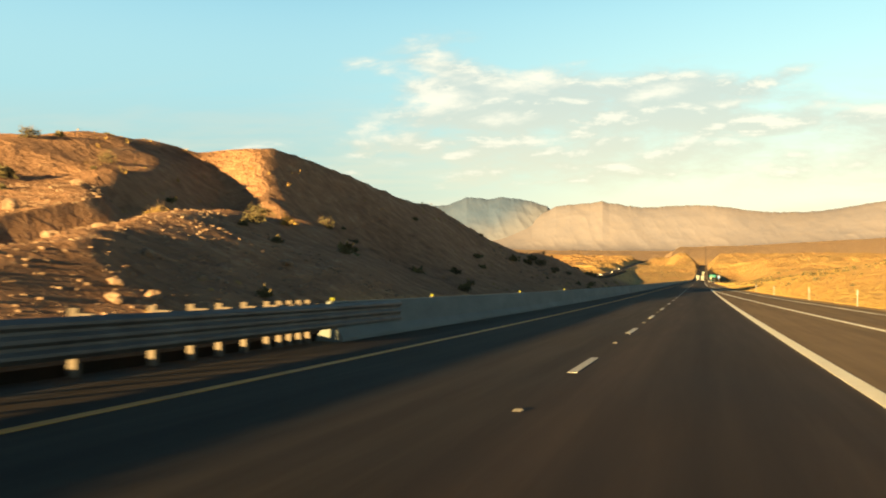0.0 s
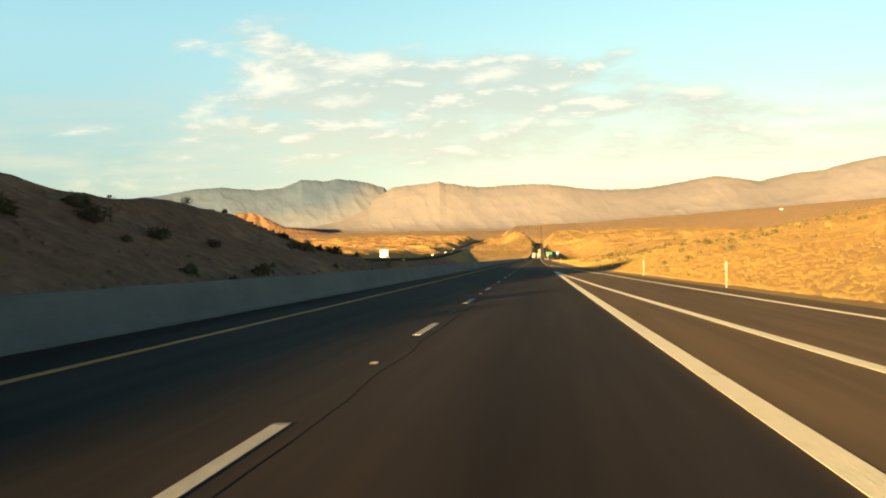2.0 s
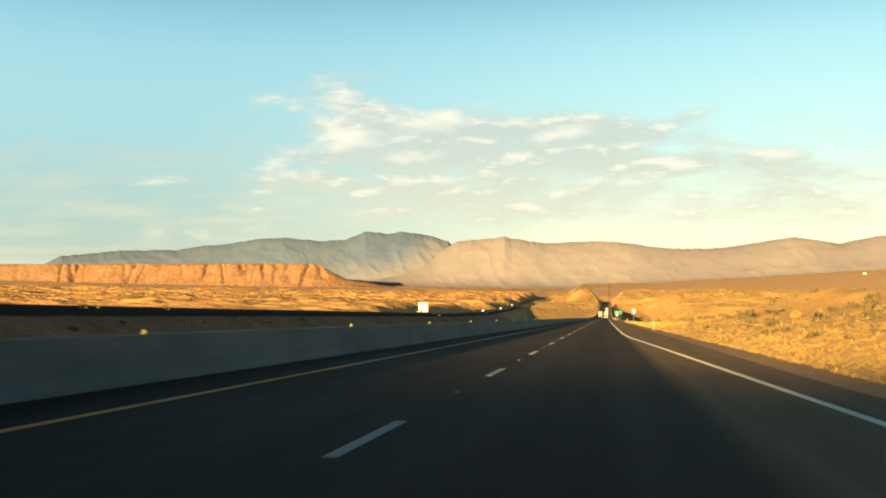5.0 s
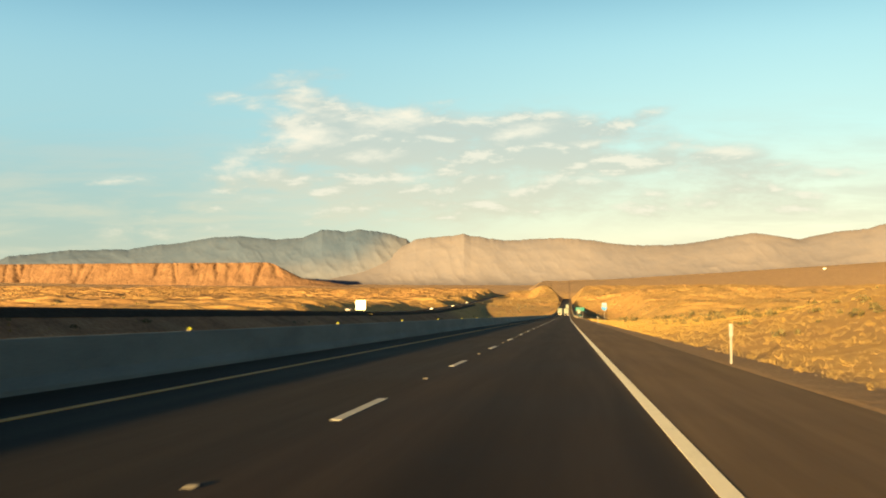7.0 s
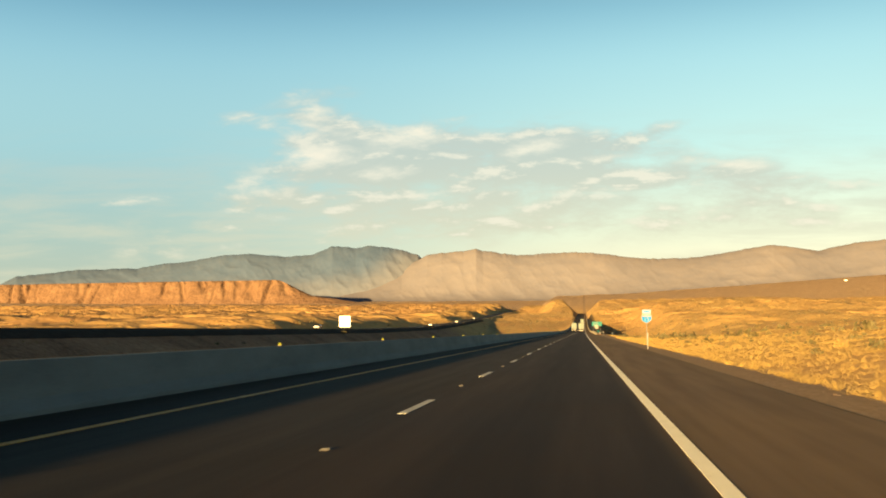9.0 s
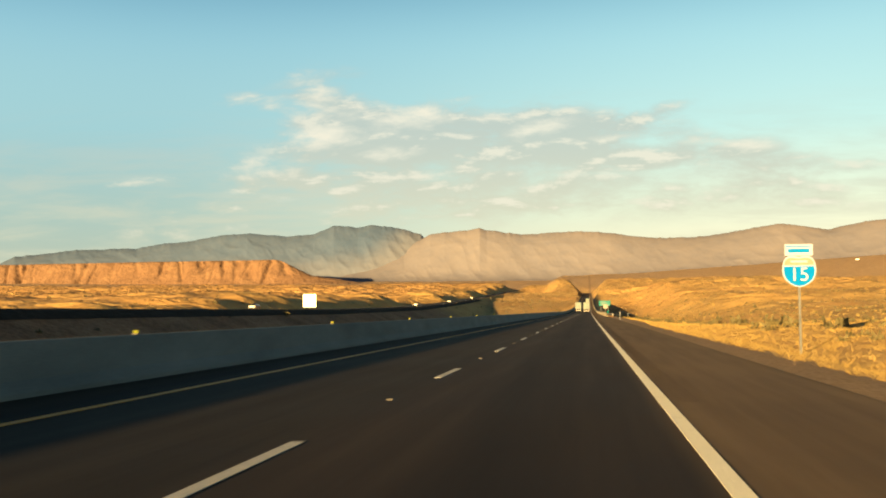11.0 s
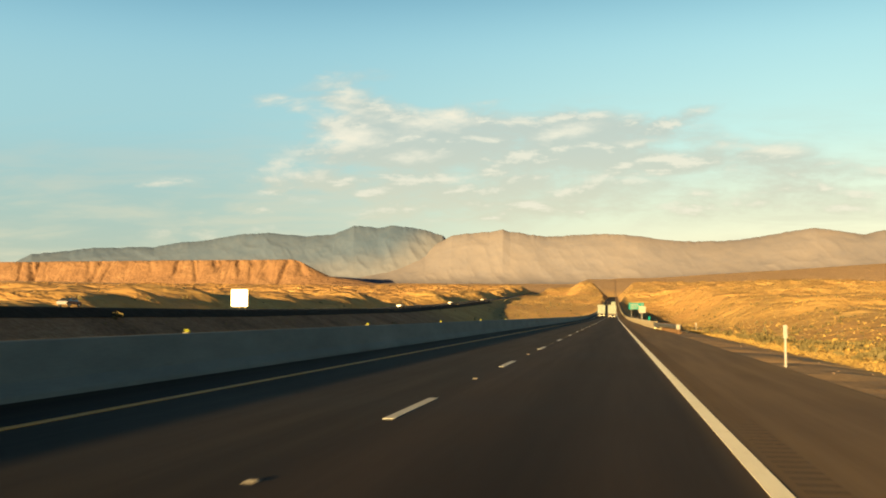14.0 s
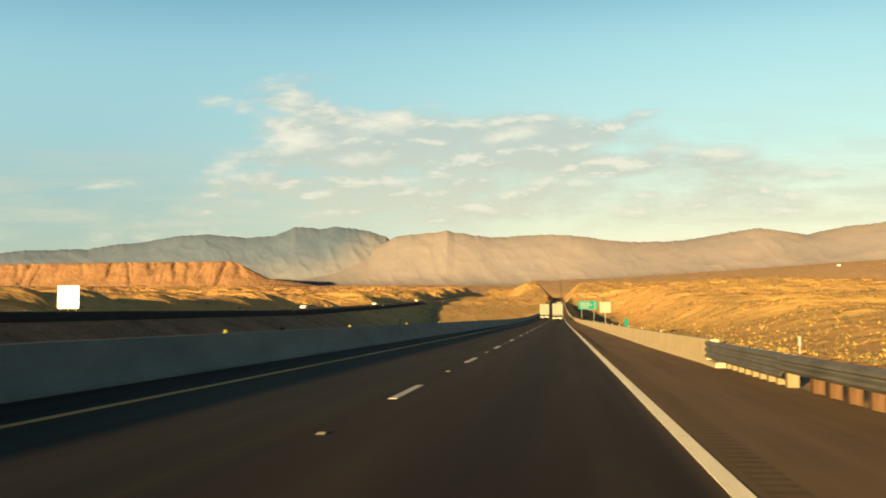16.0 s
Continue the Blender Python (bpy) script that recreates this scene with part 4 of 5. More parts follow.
# ---- small reflectors on the barriers ----
def reflector(at, material, label, group):
    r = thing("barrier_reflector", at, label, "reflector", group)
    part("base", box(bmesh.new(), -0.05, 0.05, -0.06, 0.06, 0.0, 0.025, 0.006), DARK_STEEL, r)
    part("lens", box(bmesh.new(), -0.042, 0.042, -0.012, 0.012, 0.02, 0.085, 0.006), material, r)
    return r


first = reflector(pose(*at_road(-8.07, 28.4, 0.81)), YELLOW_LENS, "small yellow reflector standing on the concrete barrier", "barrier reflectors")
for k in [-0.55] + list(range(1, 60)):
    y = 28.4 + 15.02 * k + (0.0 if k < 20 else 0.4)
    copy_thing(first, pose(*at_road(-8.07, y, 0.81)))
first = reflector(pose(*at_road(3.71, 599.0, 0.625)), WHITE_PLASTIC, "small white reflector standing on the parapet", "parapet reflectors")
for k in range(1, 14):
    copy_thing(first, pose(*at_road(3.71, 599.0 + 9.0 * k, 0.625)))


# ---- raised pavement markers between the dashes ----
def marker_mesh():
    bm = bmesh.new()
    r = bmesh.ops.create_cube(bm, size=1.0, matrix=Matrix.Translation((0, 0, 0.009)) @ Matrix.Diagonal((0.105, 0.105, 0.022, 1)))
    for vert in r["verts"]:
        if vert.co.z > 0.01:
            vert.co.x *= 0.72
            vert.co.y *= 0.60
    return bm


first = None
for k in range(-1, 60):
    y = 22.1 + 12.19 * k
    at = pose(*at_road(-2.45, y, 0.0))
    if first is None:
        first = thing("pavement_marker", at, "white raised reflective marker stuck to the asphalt", "road marker", "pavement markers")
        part("body", marker_mesh(), MARKER, first)
    else:
        copy_thing(first, at)

# tar seam beside the lane dashes, and grooves in the shoulder
ys = steps((64, 108, 0.4))
wob = 0.09 * fbm(ys / 2.4, ys * 0, 77, 3)
v, q = ribbon(lambda y: road_x(y) - 2.22 + wob, lambda y: -0.0005 - 0.006 * (fbm(y / 2.2, y * 0 + 3, 78, 2) > 0.12), lambda y: 0.0005 + 0.006 * (fbm(y / 2.2, y * 0 + 3, 78, 2) > 0.08), road_z, ys, lift=0.004, skirt=0.003)
seam = fast_mesh("tar_seam", v, q, TAR, smooth=False)
seam.parent = road
verts, faces = [], []
for k in range(int((660 - 400) / 0.3)):
    y = 400 + 0.3 * k
    x, _, z = at_road(1.40, y, 0.003)
    i = len(verts)
    verts += [(x, y, z), (x + 0.30, y, z), (x + 0.30, y + 0.09, z), (x, y + 0.09, z)]
    faces.append((i, i + 1, i + 2, i + 3))
GROOVE = surface("worn_groove_asphalt", [(0.0, (0.070, 0.049, 0.027)), (1.0, (0.110, 0.077, 0.042))], scale=4, bump=0.2, rough=0.82, gloss=0.13)
link_mesh("rumble_strip", verts, faces, GROOVE, road)


# ---- delineator posts ----
def delineator(at):
    d = thing("delineator_post", at, "slim white roadside delineator post with a reflector", "post", "delineator posts")
    bm = bmesh.new()
    box(bm, -0.027, 0.027, -0.010, 0.010, -0.5, 0.98, 0.007)
    part("post", bm, WHITE_PLASTIC, d)
    part("reflector", box(bmesh.new(), -0.048, 0.048, -0.021, -0.011, 0.70, 1.02, 0.004), WHITE_PLASTIC, d)
    return d


first = None
for y, extra in ((66, 0.6), (86, 0.5), (112, 0.4), (139, 0.7), (169, 0.7), (274, 0.35), (383, 0.32), (516.7, 0.24), (597, 4.2)):
    d = float(edge_right(y)) + extra
    x = float(road_x(y)) + d
    at = pose(x, y, max(floor_z(x, y), float(road_z(y)) - 0.5), 0, 0, random.uniform(-6, 6))
    first = delineator(at) if first is None else copy_thing(first, at)


# ---- signs ----
def lettering(text, size, depth=0.004):
    """Raised letters as a mesh in the plane x, z, centred, facing -y."""
    cu = bpy.data.curves.new("letters", "FONT")
    cu.body, cu.size, cu.extrude, cu.align_x, cu.align_y = text, size, depth, "CENTER", "CENTER"
    ob = new("letters", cu)
    dg = bpy.context.evaluated_depsgraph_get()
    me = bpy.data.meshes.new_from_object(ob.evaluated_get(dg))
    bpy.data.objects.remove(ob)
    me.transform(pose(0, 0, 0, 90, 0, 0))
    me.materials.clear()
    return me


def plate(outline, y0, y1):
    bm = bmesh.new()
    ring = [[bm.verts.new((x, y, z)) for x, z in outline] for y in (y0, y1)]
    bm.faces.new(ring[0])
    bm.faces.new(list(reversed(ring[1])))
    for i in range(len(outline)):
        j = (i + 1) % len(outline)
        bm.faces.new((ring[0][i], ring[1][i], ring[1][j], ring[0][j]))
    bmesh.ops.recalc_face_normals(bm, faces=bm.faces)
    return bm


def shield_outline(w, h):
    """The outline of the route shield: a crown of three arcs, bowed sides, a point below."""
    right = [(0.0, 0.44), (0.10, 0.465), (0.20, 0.475), (0.30, 0.46), (0.38, 0.42), (0.44, 0.33), (0.48, 0.18), (0.495, 0.02), (0.47, -0.14), (0.40, -0.28), (0.28, -0.39), (0.14, -0.47), (0.0, -0.5)]
    pts = right + [(-x, z) for x, z in reversed(right[1:-1])]
    return [(x * w, z * h) for x, z in pts]


y = 417.3
sx = 6.52
route = thing("route_sign", pose(sx, y, floor_z(sx, y), 0, 0, 2), "blue and red route shield with white banner on a post", "road sign")
hub = 2.30 - floor_z(sx, y)
part("post", box(bmesh.new(), -0.035, 0.035, 0.03, 0.09, -0.6, hub + 0.75, 0.006), STEEL, route)
board = part("shield", plate(shield_outline(0.98, 0.94), 0.0, 0.012), SHEETING, route, "white-edged shield plate", at=pose(0, 0, hub))
part("red_crown", plate([(0.425, 0.175), (0.41, 0.27), (0.36, 0.345), (0.27, 0.385), (0.14, 0.385), (0.0, 0.365), (-0.14, 0.385), (-0.27, 0.385), (-0.36, 0.345), (-0.41, 0.27), (-0.425, 0.175)], -0.004, 0.0), SIGN_RED, board)
blue = [(0.43, 0.135), (0.44, 0.02), (0.42, -0.12), (0.36, -0.24), (0.25, -0.345), (0.12, -0.415), (0.0, -0.44)]
part("blue_field", plate(blue + [(-a, b) for a, b in reversed(blue[:-1])], -0.004, 0.0), SIGN_BLUE, board)
num = lettering("15", 0.56)
num.materials.append(SHEETING)
digits = new("route_number", num)
digits.parent = board
digits.matrix_basis = pose(0, -0.009, -0.115)
part("crown_lettering", box(bmesh.new(), -0.24, 0.24, -0.008, -0.004, 0.25, 0.31), SHEETING, board)
banner = part("banner_plate", box(bmesh.new(), -0.40, 0.40, 0.0, 0.012, hub + 0.45, hub + 0.79, 0.005), SHEETING, route)
part("banner_edge", box(bmesh.new(), -0.37, 0.37, -0.004, 0.0, hub + 0.705, hub + 0.735), SIGN_BLUE, banner)
part("banner_lettering", box(bmesh.new(), -0.30, 0.30, -0.004, 0.0, hub + 0.54, hub + 0.65), SIGN_BLUE, banner)

# large guide sign on two posts, and a white panel sign before it
gx, gy = 6.9, 820.0
gz = floor_z(gx, gy)
guide = thing("guide_sign", pose(gx, gy, gz), "large green guide sign on two steel posts behind the parapet", "road sign")
low, high = 2.95 - gz, 5.08 - gz
board = part("sign_panel", box(bmesh.new(), -2.35, 2.35, 0.0, 0.05, low, high, 0.02), SIGN_GREEN, guide)
part("white_border", plate([(-2.30, low + 0.05), (2.30, low + 0.05), (2.30, low + 0.10), (-2.30, low + 0.10)], -0.004, 0.0), LETTER, board)
part("white_border", plate([(-2.30, high - 0.10), (2.30, high - 0.10), (2.30, high - 0.05), (-2.30, high - 0.05)], -0.004, 0.0), LETTER, board)
for z, a, b in ((high - 0.55, -1.9, 0.6), (high - 1.05, -1.9, 1.1), (high - 1.6, -1.9, 0.2)):
    part("lettering_bar", box(bmesh.new(), a, b, -0.006, 0.0, z - 0.10, z + 0.10), LETTER, board)
    part("lettering_bar", box(bmesh.new(), 1.5, 1.95, -0.006, 0.0, z - 0.10, z + 0.10), LETTER, board)
for x in (-1.5, 1.5):
    part("post", box(bmesh.new(), x - 0.07, x + 0.07, 0.05, 0.2, -0.8, high, 0.01), STEEL, guide)
wx, wy = 4.95, 675.0
wz = floor_z(wx, wy)
panel = thing("panel_sign", pose(wx, wy, wz), "plain white panel sign on a post behind the parapet", "road sign")
part("sign_panel", box(bmesh.new(), -0.60, 0.60, 0.0, 0.03, 1.60 - wz, 2.80 - wz, 0.012), LETTER, panel)
part("post", box(bmesh.new(), -0.05, 0.05, 0.03, 0.11, -0.8, 2.7 - wz, 0.008), STEEL, panel)
mx, my = 5.0, 640.0
mile = thing("mile_marker", pose(mx, my, floor_z(mx, my)), "small green marker plate on a thin post behind the parapet", "road sign")
k = 0.78 - floor_z(mx, my)
part("post", box(bmesh.new(), -0.03, 0.03, 0.0, 0.04, -0.5, k + 0.2, 0.004), STEEL, mile)
part("plate", box(bmesh.new(), -0.14, 0.14, -0.012, 0.0, k - 0.35, k + 0.25, 0.01), SIGN_GREEN, mile)

# billboard beyond the other carriageway
bx, by = -106.2, 775.0
bz = floor_z(bx, by)
bill = thing("billboard", pose(bx, by, bz, 0, 0, -9), "blank white billboard glaring in the low sun on timber legs", "billboard")
low, high = 3.15 - bz, 7.95 - bz
part("face_panel", box(bmesh.new(), -2.6, 2.6, 0.0, 0.08, low, high, 0.02), SIGN_WHITE, bill)
for x0, x1, z0, z1 in ((-2.7, 2.7, low - 0.12, low), (-2.7, 2.7, high, high + 0.12), (-2.72, -2.6, low, high), (2.6, 2.72, low, high)):
    part("trim", box(bmesh.new(), x0, x1, -0.03, 0.1, z0, z1, 0.01), BACKED, bill)
for x in (-1.9, 0.0, 1.9):
    part("leg", box(bmesh.new(), x - 0.13, x + 0.13, 0.1, 0.36, -1.0, high - 0.3, 0.02), TIMBER, bill)
# white shed far out on the plain
hx, hy = 880.0, 3960.0
shed = thing("shed", pose(hx, hy, floor_z(hx, hy), 0, 0, 12), "small white shed far out on the desert plain", "building")
part("wall", box(bmesh.new(), -5, 5, -3, 3, -2, 3.4, 0.1), SIGN_WHITE, shed)
bm = bmesh.new()
for sgn in (-1, 1):
    m = pose(0, sgn * 1.6, 3.9, sgn * -20, 0, 0) @ Matrix.Diagonal((10.6, 3.7, 0.25, 1))
    bmesh.ops.create_cube(bm, size=1.0, matrix=m)
part("roof", bm, BACKED, shed)


# added dark sheet standing for shade on the embankment of the other carriageway
BANK_SHADE = surface("bank_shade_dark", [(0.0, (0.018, 0.016, 0.014)), (0.5, (0.034, 0.029, 0.024)), (1.0, (0.06, 0.05, 0.04))], scale=0.7, bump=0.8, bump_scale=4.0, depth=0.15, rough=0.95, gloss=0.05)
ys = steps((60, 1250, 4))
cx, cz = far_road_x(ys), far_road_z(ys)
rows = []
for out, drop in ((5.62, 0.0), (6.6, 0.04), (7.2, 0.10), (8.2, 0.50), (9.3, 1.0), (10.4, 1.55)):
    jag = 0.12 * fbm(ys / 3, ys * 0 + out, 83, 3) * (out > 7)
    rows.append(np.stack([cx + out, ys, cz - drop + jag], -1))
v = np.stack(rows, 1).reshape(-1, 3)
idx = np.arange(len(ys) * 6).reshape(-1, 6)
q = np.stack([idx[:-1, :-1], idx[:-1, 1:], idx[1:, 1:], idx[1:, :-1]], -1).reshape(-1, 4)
tagged(fast_mesh("embankment", v, q, BANK_SHADE), "embankment below the opposite carriageway, its shade painted near black", "embankment", kind="structure")


# ---- vehicles ----
def wheel(parent, x, y, r, width):
    bm = tube(bmesh.new(), (x - width / 2, y, r), (x + width / 2, y, r), r, sides=20)
    w = part("wheel", bm, RUBBER, parent)
    part("rim", tube(bmesh.new(), (x - width / 2 - 0.012, y, r), (x + width / 2 + 0.012, y, r), r * 0.55, sides=14), BACKED, w)


def lorry(at, label, frame_colour):
    """An articulated lorry driving along +y."""
    t = thing("lorry", at, label, "lorry", "lorries on the road")
    trailer = part("trailer", box(bmesh.new(), -1.29, 1.29, 0.0, 14.0, 1.22, 4.08, 0.04), TRAILER, t)
    for x0, x1 in ((-1.22, -0.02), (0.02, 1.22)):
        door = part("rear_door", box(bmesh.new(), x0, x1, -0.04, 0.0, 1.36, 3.98, 0.012), TRAILER, trailer)
        for x in (x0 + 0.28, x1 - 0.28):
            part("lock_rod", tube(bmesh.new(), (x, -0.07, 1.4), (x, -0.07, 3.95), 0.022, sides=8), BACKED, trailer)
    for x0, x1, z0, z1 in ((-1.30, 1.30, 3.98, 4.10), (-1.30, 1.30, 1.16, 1.34), (-1.30, -1.22, 1.34, 3.98), (1.22, 1.30, 1.34, 3.98)):
        part("rear_frame", box(bmesh.new(), x0, x1, -0.06, 0.0, z0, z1, 0.008), frame_colour, trailer)
    part("chassis", box(bmesh.new(), -0.55, 0.55, 0.1, 13.6, 0.95, 1.22), DARK_STEEL, t)
    part("bumper", box(bmesh.new(), -1.15, 1.15, -0.05, 0.07, 0.46, 0.58, 0.01), BACKED, t)
    for x in (-0.75, 0.75):
        part("bumper_bracket", box(bmesh.new(), x - 0.05, x + 0.05, -0.02, 0.06, 0.55, 1.2), DARK_STEEL, t)
    for x0, x1 in ((-1.2, -0.62), (0.62, 1.2)):
        part("mudflap", box(bmesh.new(), x0, x1, 0.42, 0.44, 0.28, 1.0), RUBBER, t)
    for x in (-1.05, -0.85, 0.85, 1.05):
        part("tail_lamp", tube(bmesh.new(), (x, -0.085, 1.25), (x, -0.05, 1.25), 0.05, sides=12), RED_LAMP, t)
    for y in (1.1, 2.4, 12.0, 13.3, 17.6):
        for s in (-1, 1):
            wheel(t, s * 0.98, y, 0.5, 0.5 if y < 17 else 0.3)
    part("cab", box(bmesh.new(), -1.2, 1.2, 14.9, 18.6, 0.9, 3.6, 0.12), frame_colour, t)
    part("fairing", box(bmesh.new(), -1.15, 1.15, 15.2, 17.4, 3.55, 4.0, 0.1), TRAILER, t)
    return t


def on_road(d, y):
    slope = math.degrees(math.atan(float(road_z(y + 6) - road_z(y - 6)) / 12))
    return pose(*at_road(d, y), slope, 0, 0)


lorry(on_road(-0.55, 815), "articulated lorry with a cream box trailer and dark rear frame", DARK_STEEL)
lorry(on_road(-4.25, 850), "articulated lorry with a pale cream box trailer", TRAILER)
lorry(on_road(-0.55, 1180), "distant articulated lorry with a cream trailer climbing the road", TRAILER)


def car(at, paint, label):
    c = thing("car", at, label, "car", "cars on the opposite carriageway")
    bm = bmesh.new()
    side = [(-2.2, 0.42), (-2.25, 0.78), (-1.55, 0.92), (-0.85, 1.42), (0.75, 1.46), (1.75, 1.0), (2.2, 0.92), (2.25, 0.42)]
    rows = [[bm.verts.new((x * (0.84 if z > 1.2 else 1.0), yy, z)) for yy, z in side] for x in (-0.88, 0.88)]
    bm.faces.new(rows[0])
    bm.faces.new(list(reversed(rows[1])))
    for i in range(len(side)):
        j = (i + 1) % len(side)
        bm.faces.new((rows[0][i], rows[1][i], rows[1][j], rows[0][j]))
    bmesh.ops.recalc_face_normals(bm, faces=bm.faces)
    bmesh.ops.bevel(bm, geom=list(bm.edges), offset=0.05, segments=2, affect="EDGES")
    body = part("body", bm, paint, c)
    for s in (-1, 1):
        part("side_window", plate([(-0.78, 1.0), (0.95, 1.0), (0.62, 1.38), (-0.70, 1.36)], -0.006, 0.006), DARK_GLASS, body, at=pose(s * 0.835, 0, 0, 0, 0, 90))
        for y in (-1.4, 1.4):
            wheel(c, s * 0.78, y, 0.33, 0.22)
    part("rear_window", box(bmesh.new(), -0.66, 0.66, -0.01, 0.01, -0.26, 0.26), DARK_GLASS, body, at=pose(0, -1.24, 1.2, -52, 0, 0))
    part("windscreen", box(bmesh.new(), -0.66, 0.66, -0.01, 0.01, -0.42, 0.42), DARK_GLASS, body, at=pose(0, 1.30, 1.26, 64, 0, 0))
    for s in (-1, 1):
        part("headlight", box(bmesh.new(), s * 0.62 - 0.15, s * 0.62 + 0.15, 2.2, 2.28, 0.62, 0.78, 0.02), WHITE_PLASTIC, body)
    return c


for y, d, paint, label in ((640, 2.0, CAR_DARK, "dark car on the opposite carriageway"), (905, 2.0, CAR_WHITE, "white car on the opposite carriageway"),
                           (1060, 2.2, CAR_WHITE, "white car coming down the opposite carriageway"), (1290, -1.8, CAR_WHITE, "distant white car on the opposite carriageway")):
    turn = math.degrees(math.atan(float(far_road_x(y + 5) - far_road_x(y - 5)) / 10))
    car(pose(float(far_road_x(y)) + d, y, float(far_road_z(y)), 0, 0, 180 - turn), paint, label)


# ---- shrubs, grass, stones ----
rng = np.random.default_rng(4)


def leaf_cloud(count, rx, rz, size, seed):
    """Small leaf blades through an uneven crown, denser outside."""
    r = np.random.default_rng(seed)
    way = r.normal(size=(count, 3))
    way /= np.linalg.norm(way, axis=1)[:, None]
    way[:, 2] = np.abs(way[:, 2])
    lobes = 0.72 + 0.38 * np.sin(way[:, 0] * 4.1 + seed) * np.cos(way[:, 1] * 3.7 + seed * 2) + 0.15 * r.normal(size=count)
    c = way * (r.uniform(0.45, 1.0, count) ** 0.5 * lobes)[:, None] * (rx, rx, rz)
    c[:, 2] += 0.12 * rz
    a = r.normal(size=(count, 3)) * size
    b = r.normal(size=(count, 3)) * size
    b[:, 2] += size * 0.6
    return np.stack([c - a * 0.5, c + a * 0.5, c + b], 1).reshape(-1, 3)


def tri_mesh(name, pts, material):
    me = bpy.data.meshes.new(name)
    k = len(pts) // 3
    me.vertices.add(k * 3)
    me.vertices.foreach_set("co", np.asarray(pts, float).ravel())
    me.loops.add(k * 3)
    me.loops.foreach_set("vertex_index", np.arange(k * 3, dtype=np.int32))
    me.polygons.add(k)
    me.polygons.foreach_set("loop_start", np.arange(0, k * 3, 3, dtype=np.int32))
    me.polygons.foreach_set("loop_total", np.full(k, 3, dtype=np.int32))
    me.materials.append(material)
    me.update(calc_edges=True)
    return me


def shrub(kind, at):
    s = thing("desert_shrub", at, ("olive-brown creosote shrub with thin open branches", "dense rounded olive desert shrub", "dry straw-coloured desert shrub")[kind], "shrub", "desert shrubs")
    bm = bmesh.new()
    r = random.Random(kind + 5)
    for k in range(16):
        a, lean = r.uniform(0, 6.28), r.uniform(0.15, 0.6)
        tip = (math.cos(a) * lean, math.sin(a) * lean, r.uniform(0.55, 0.95))
        tube(bm, (math.cos(a) * 0.04, math.sin(a) * 0.04, -0.08), tip, 0.014, 0.004, 4)
    part("stem", bm, TWIG, s)
    crown = new("crown", tri_mesh("crown", leaf_cloud((330, 520, 420)[kind], (0.68, 0.72, 0.6)[kind], (0.95, 0.72, 0.6)[kind], (0.055, 0.06, 0.05)[kind], kind + 1), (LEAF, LEAF, STRAW)[kind]))
    crown.parent = s
    return s


spots = []
for x, y, size, kind in ((-18.5, 52.5, 0.8, 0), (-20.5, 50.0, 0.7, 0), (-17.5, 57, 0.5, 0), (-13.5, 66, 0.5, 1), (-18.0, 46, 1.0, 2), (-18.6, 44, 0.9, 1), (-17.5, 41, 0.8, 1), (-19.2, 36, 1.0, 2), (-24, 50, 0.9, 0),
                         (-29, 48, 0.9, 0), (-33, 47, 0.9, 1), (-14.5, 112, 0.9, 1), (-15.5, 108, 1.1, 1), (-13.5, 116, 0.6, 1), (-17.5, 124, 0.6, 0), (-12.8, 128, 0.8, 1), (-15, 141, 0.7, 0),
                         (-14, 147, 0.9, 1), (-13.5, 152, 0.6, 1)):
    spots.append((x, y, size, kind))
while len(spots) < 175:
    y = float(rng.uniform(75, 560))
    d = float(rng.uniform(9.0, 60)) if rng.random() < 0.75 else float(-rng.uniform(14, 60))
    if d < 0 and y < 130:
        continue
    d = d + (max(0.0, float(edge_right(y)) - 4.0))
    spots.append((float(road_x(y)) + d, y, float(rng.uniform(0.45, 1.15)), int(rng.choice([0, 1, 2, 2]))))
firsts = {}
for x, y, size, kind in spots:
    at = pose(x, y, floor_z(x, y) - 0.05, 0, 0, float(rng.uniform(0, 360)))
    if kind not in firsts:
        firsts[kind] = shrub(kind, at)
        ob = firsts[kind]
    else:
        ob = copy_thing(firsts[kind], at)
    ob.scale = (size, size, size * float(rng.uniform(0.8, 1.1)))


def scatter(count, place, seed, patchy=0.0, thin=False):
    r = np.random.default_rng(seed)
    x, y = place(r, count)
    keep = fbm(x / 9, y / 14, seed, 3) + r.normal(0, 0.12, len(x)) > patchy - 1
    d = x - road_x(y)
    keep &= (d < -9.6) | (d > edge_right(y) + 0.6)
    if thin:
        keep &= r.random(len(x)) < np.interp(y, [215, 245, 300, 330], [1.0, 0.35, 0.35, 1.0])
    keep &= np.abs(x - far_road_x(y)) > 7.5
    x, y = x[keep], y[keep]
    return r, x, y, ground_z(x, y)


def tufts(name, count, place, seed, blades, height, spread, material, label, category, width=0.02, patchy=1.08):
    """Many small tufts of blades, joined."""
    r, x, y, z = scatter(count, place, seed, patchy, True)
    k = len(x)
    size = r.uniform(0.3, 1.25, k)
    base = np.stack([x, y, z - 0.03], -1)[:, None, :] + np.concatenate([r.normal(size=(k, blades, 2)) * spread * 0.4, np.zeros((k, blades, 1))], -1) * size[:, None, None]
    tip = base + np.concatenate([r.normal(size=(k, blades, 2)) * spread, r.uniform(0.5, 1.0, (k, blades, 1)) * height], -1) * size[:, None, None]
    across = r.normal(size=(k, blades, 3)) * (width, width, 0.0)
    pts = np.stack([base - across, base + across, tip], 2).reshape(-1, 3)
    return tagged(new(name, tri_mesh(name, pts, material)), label, category, kind="stuff")


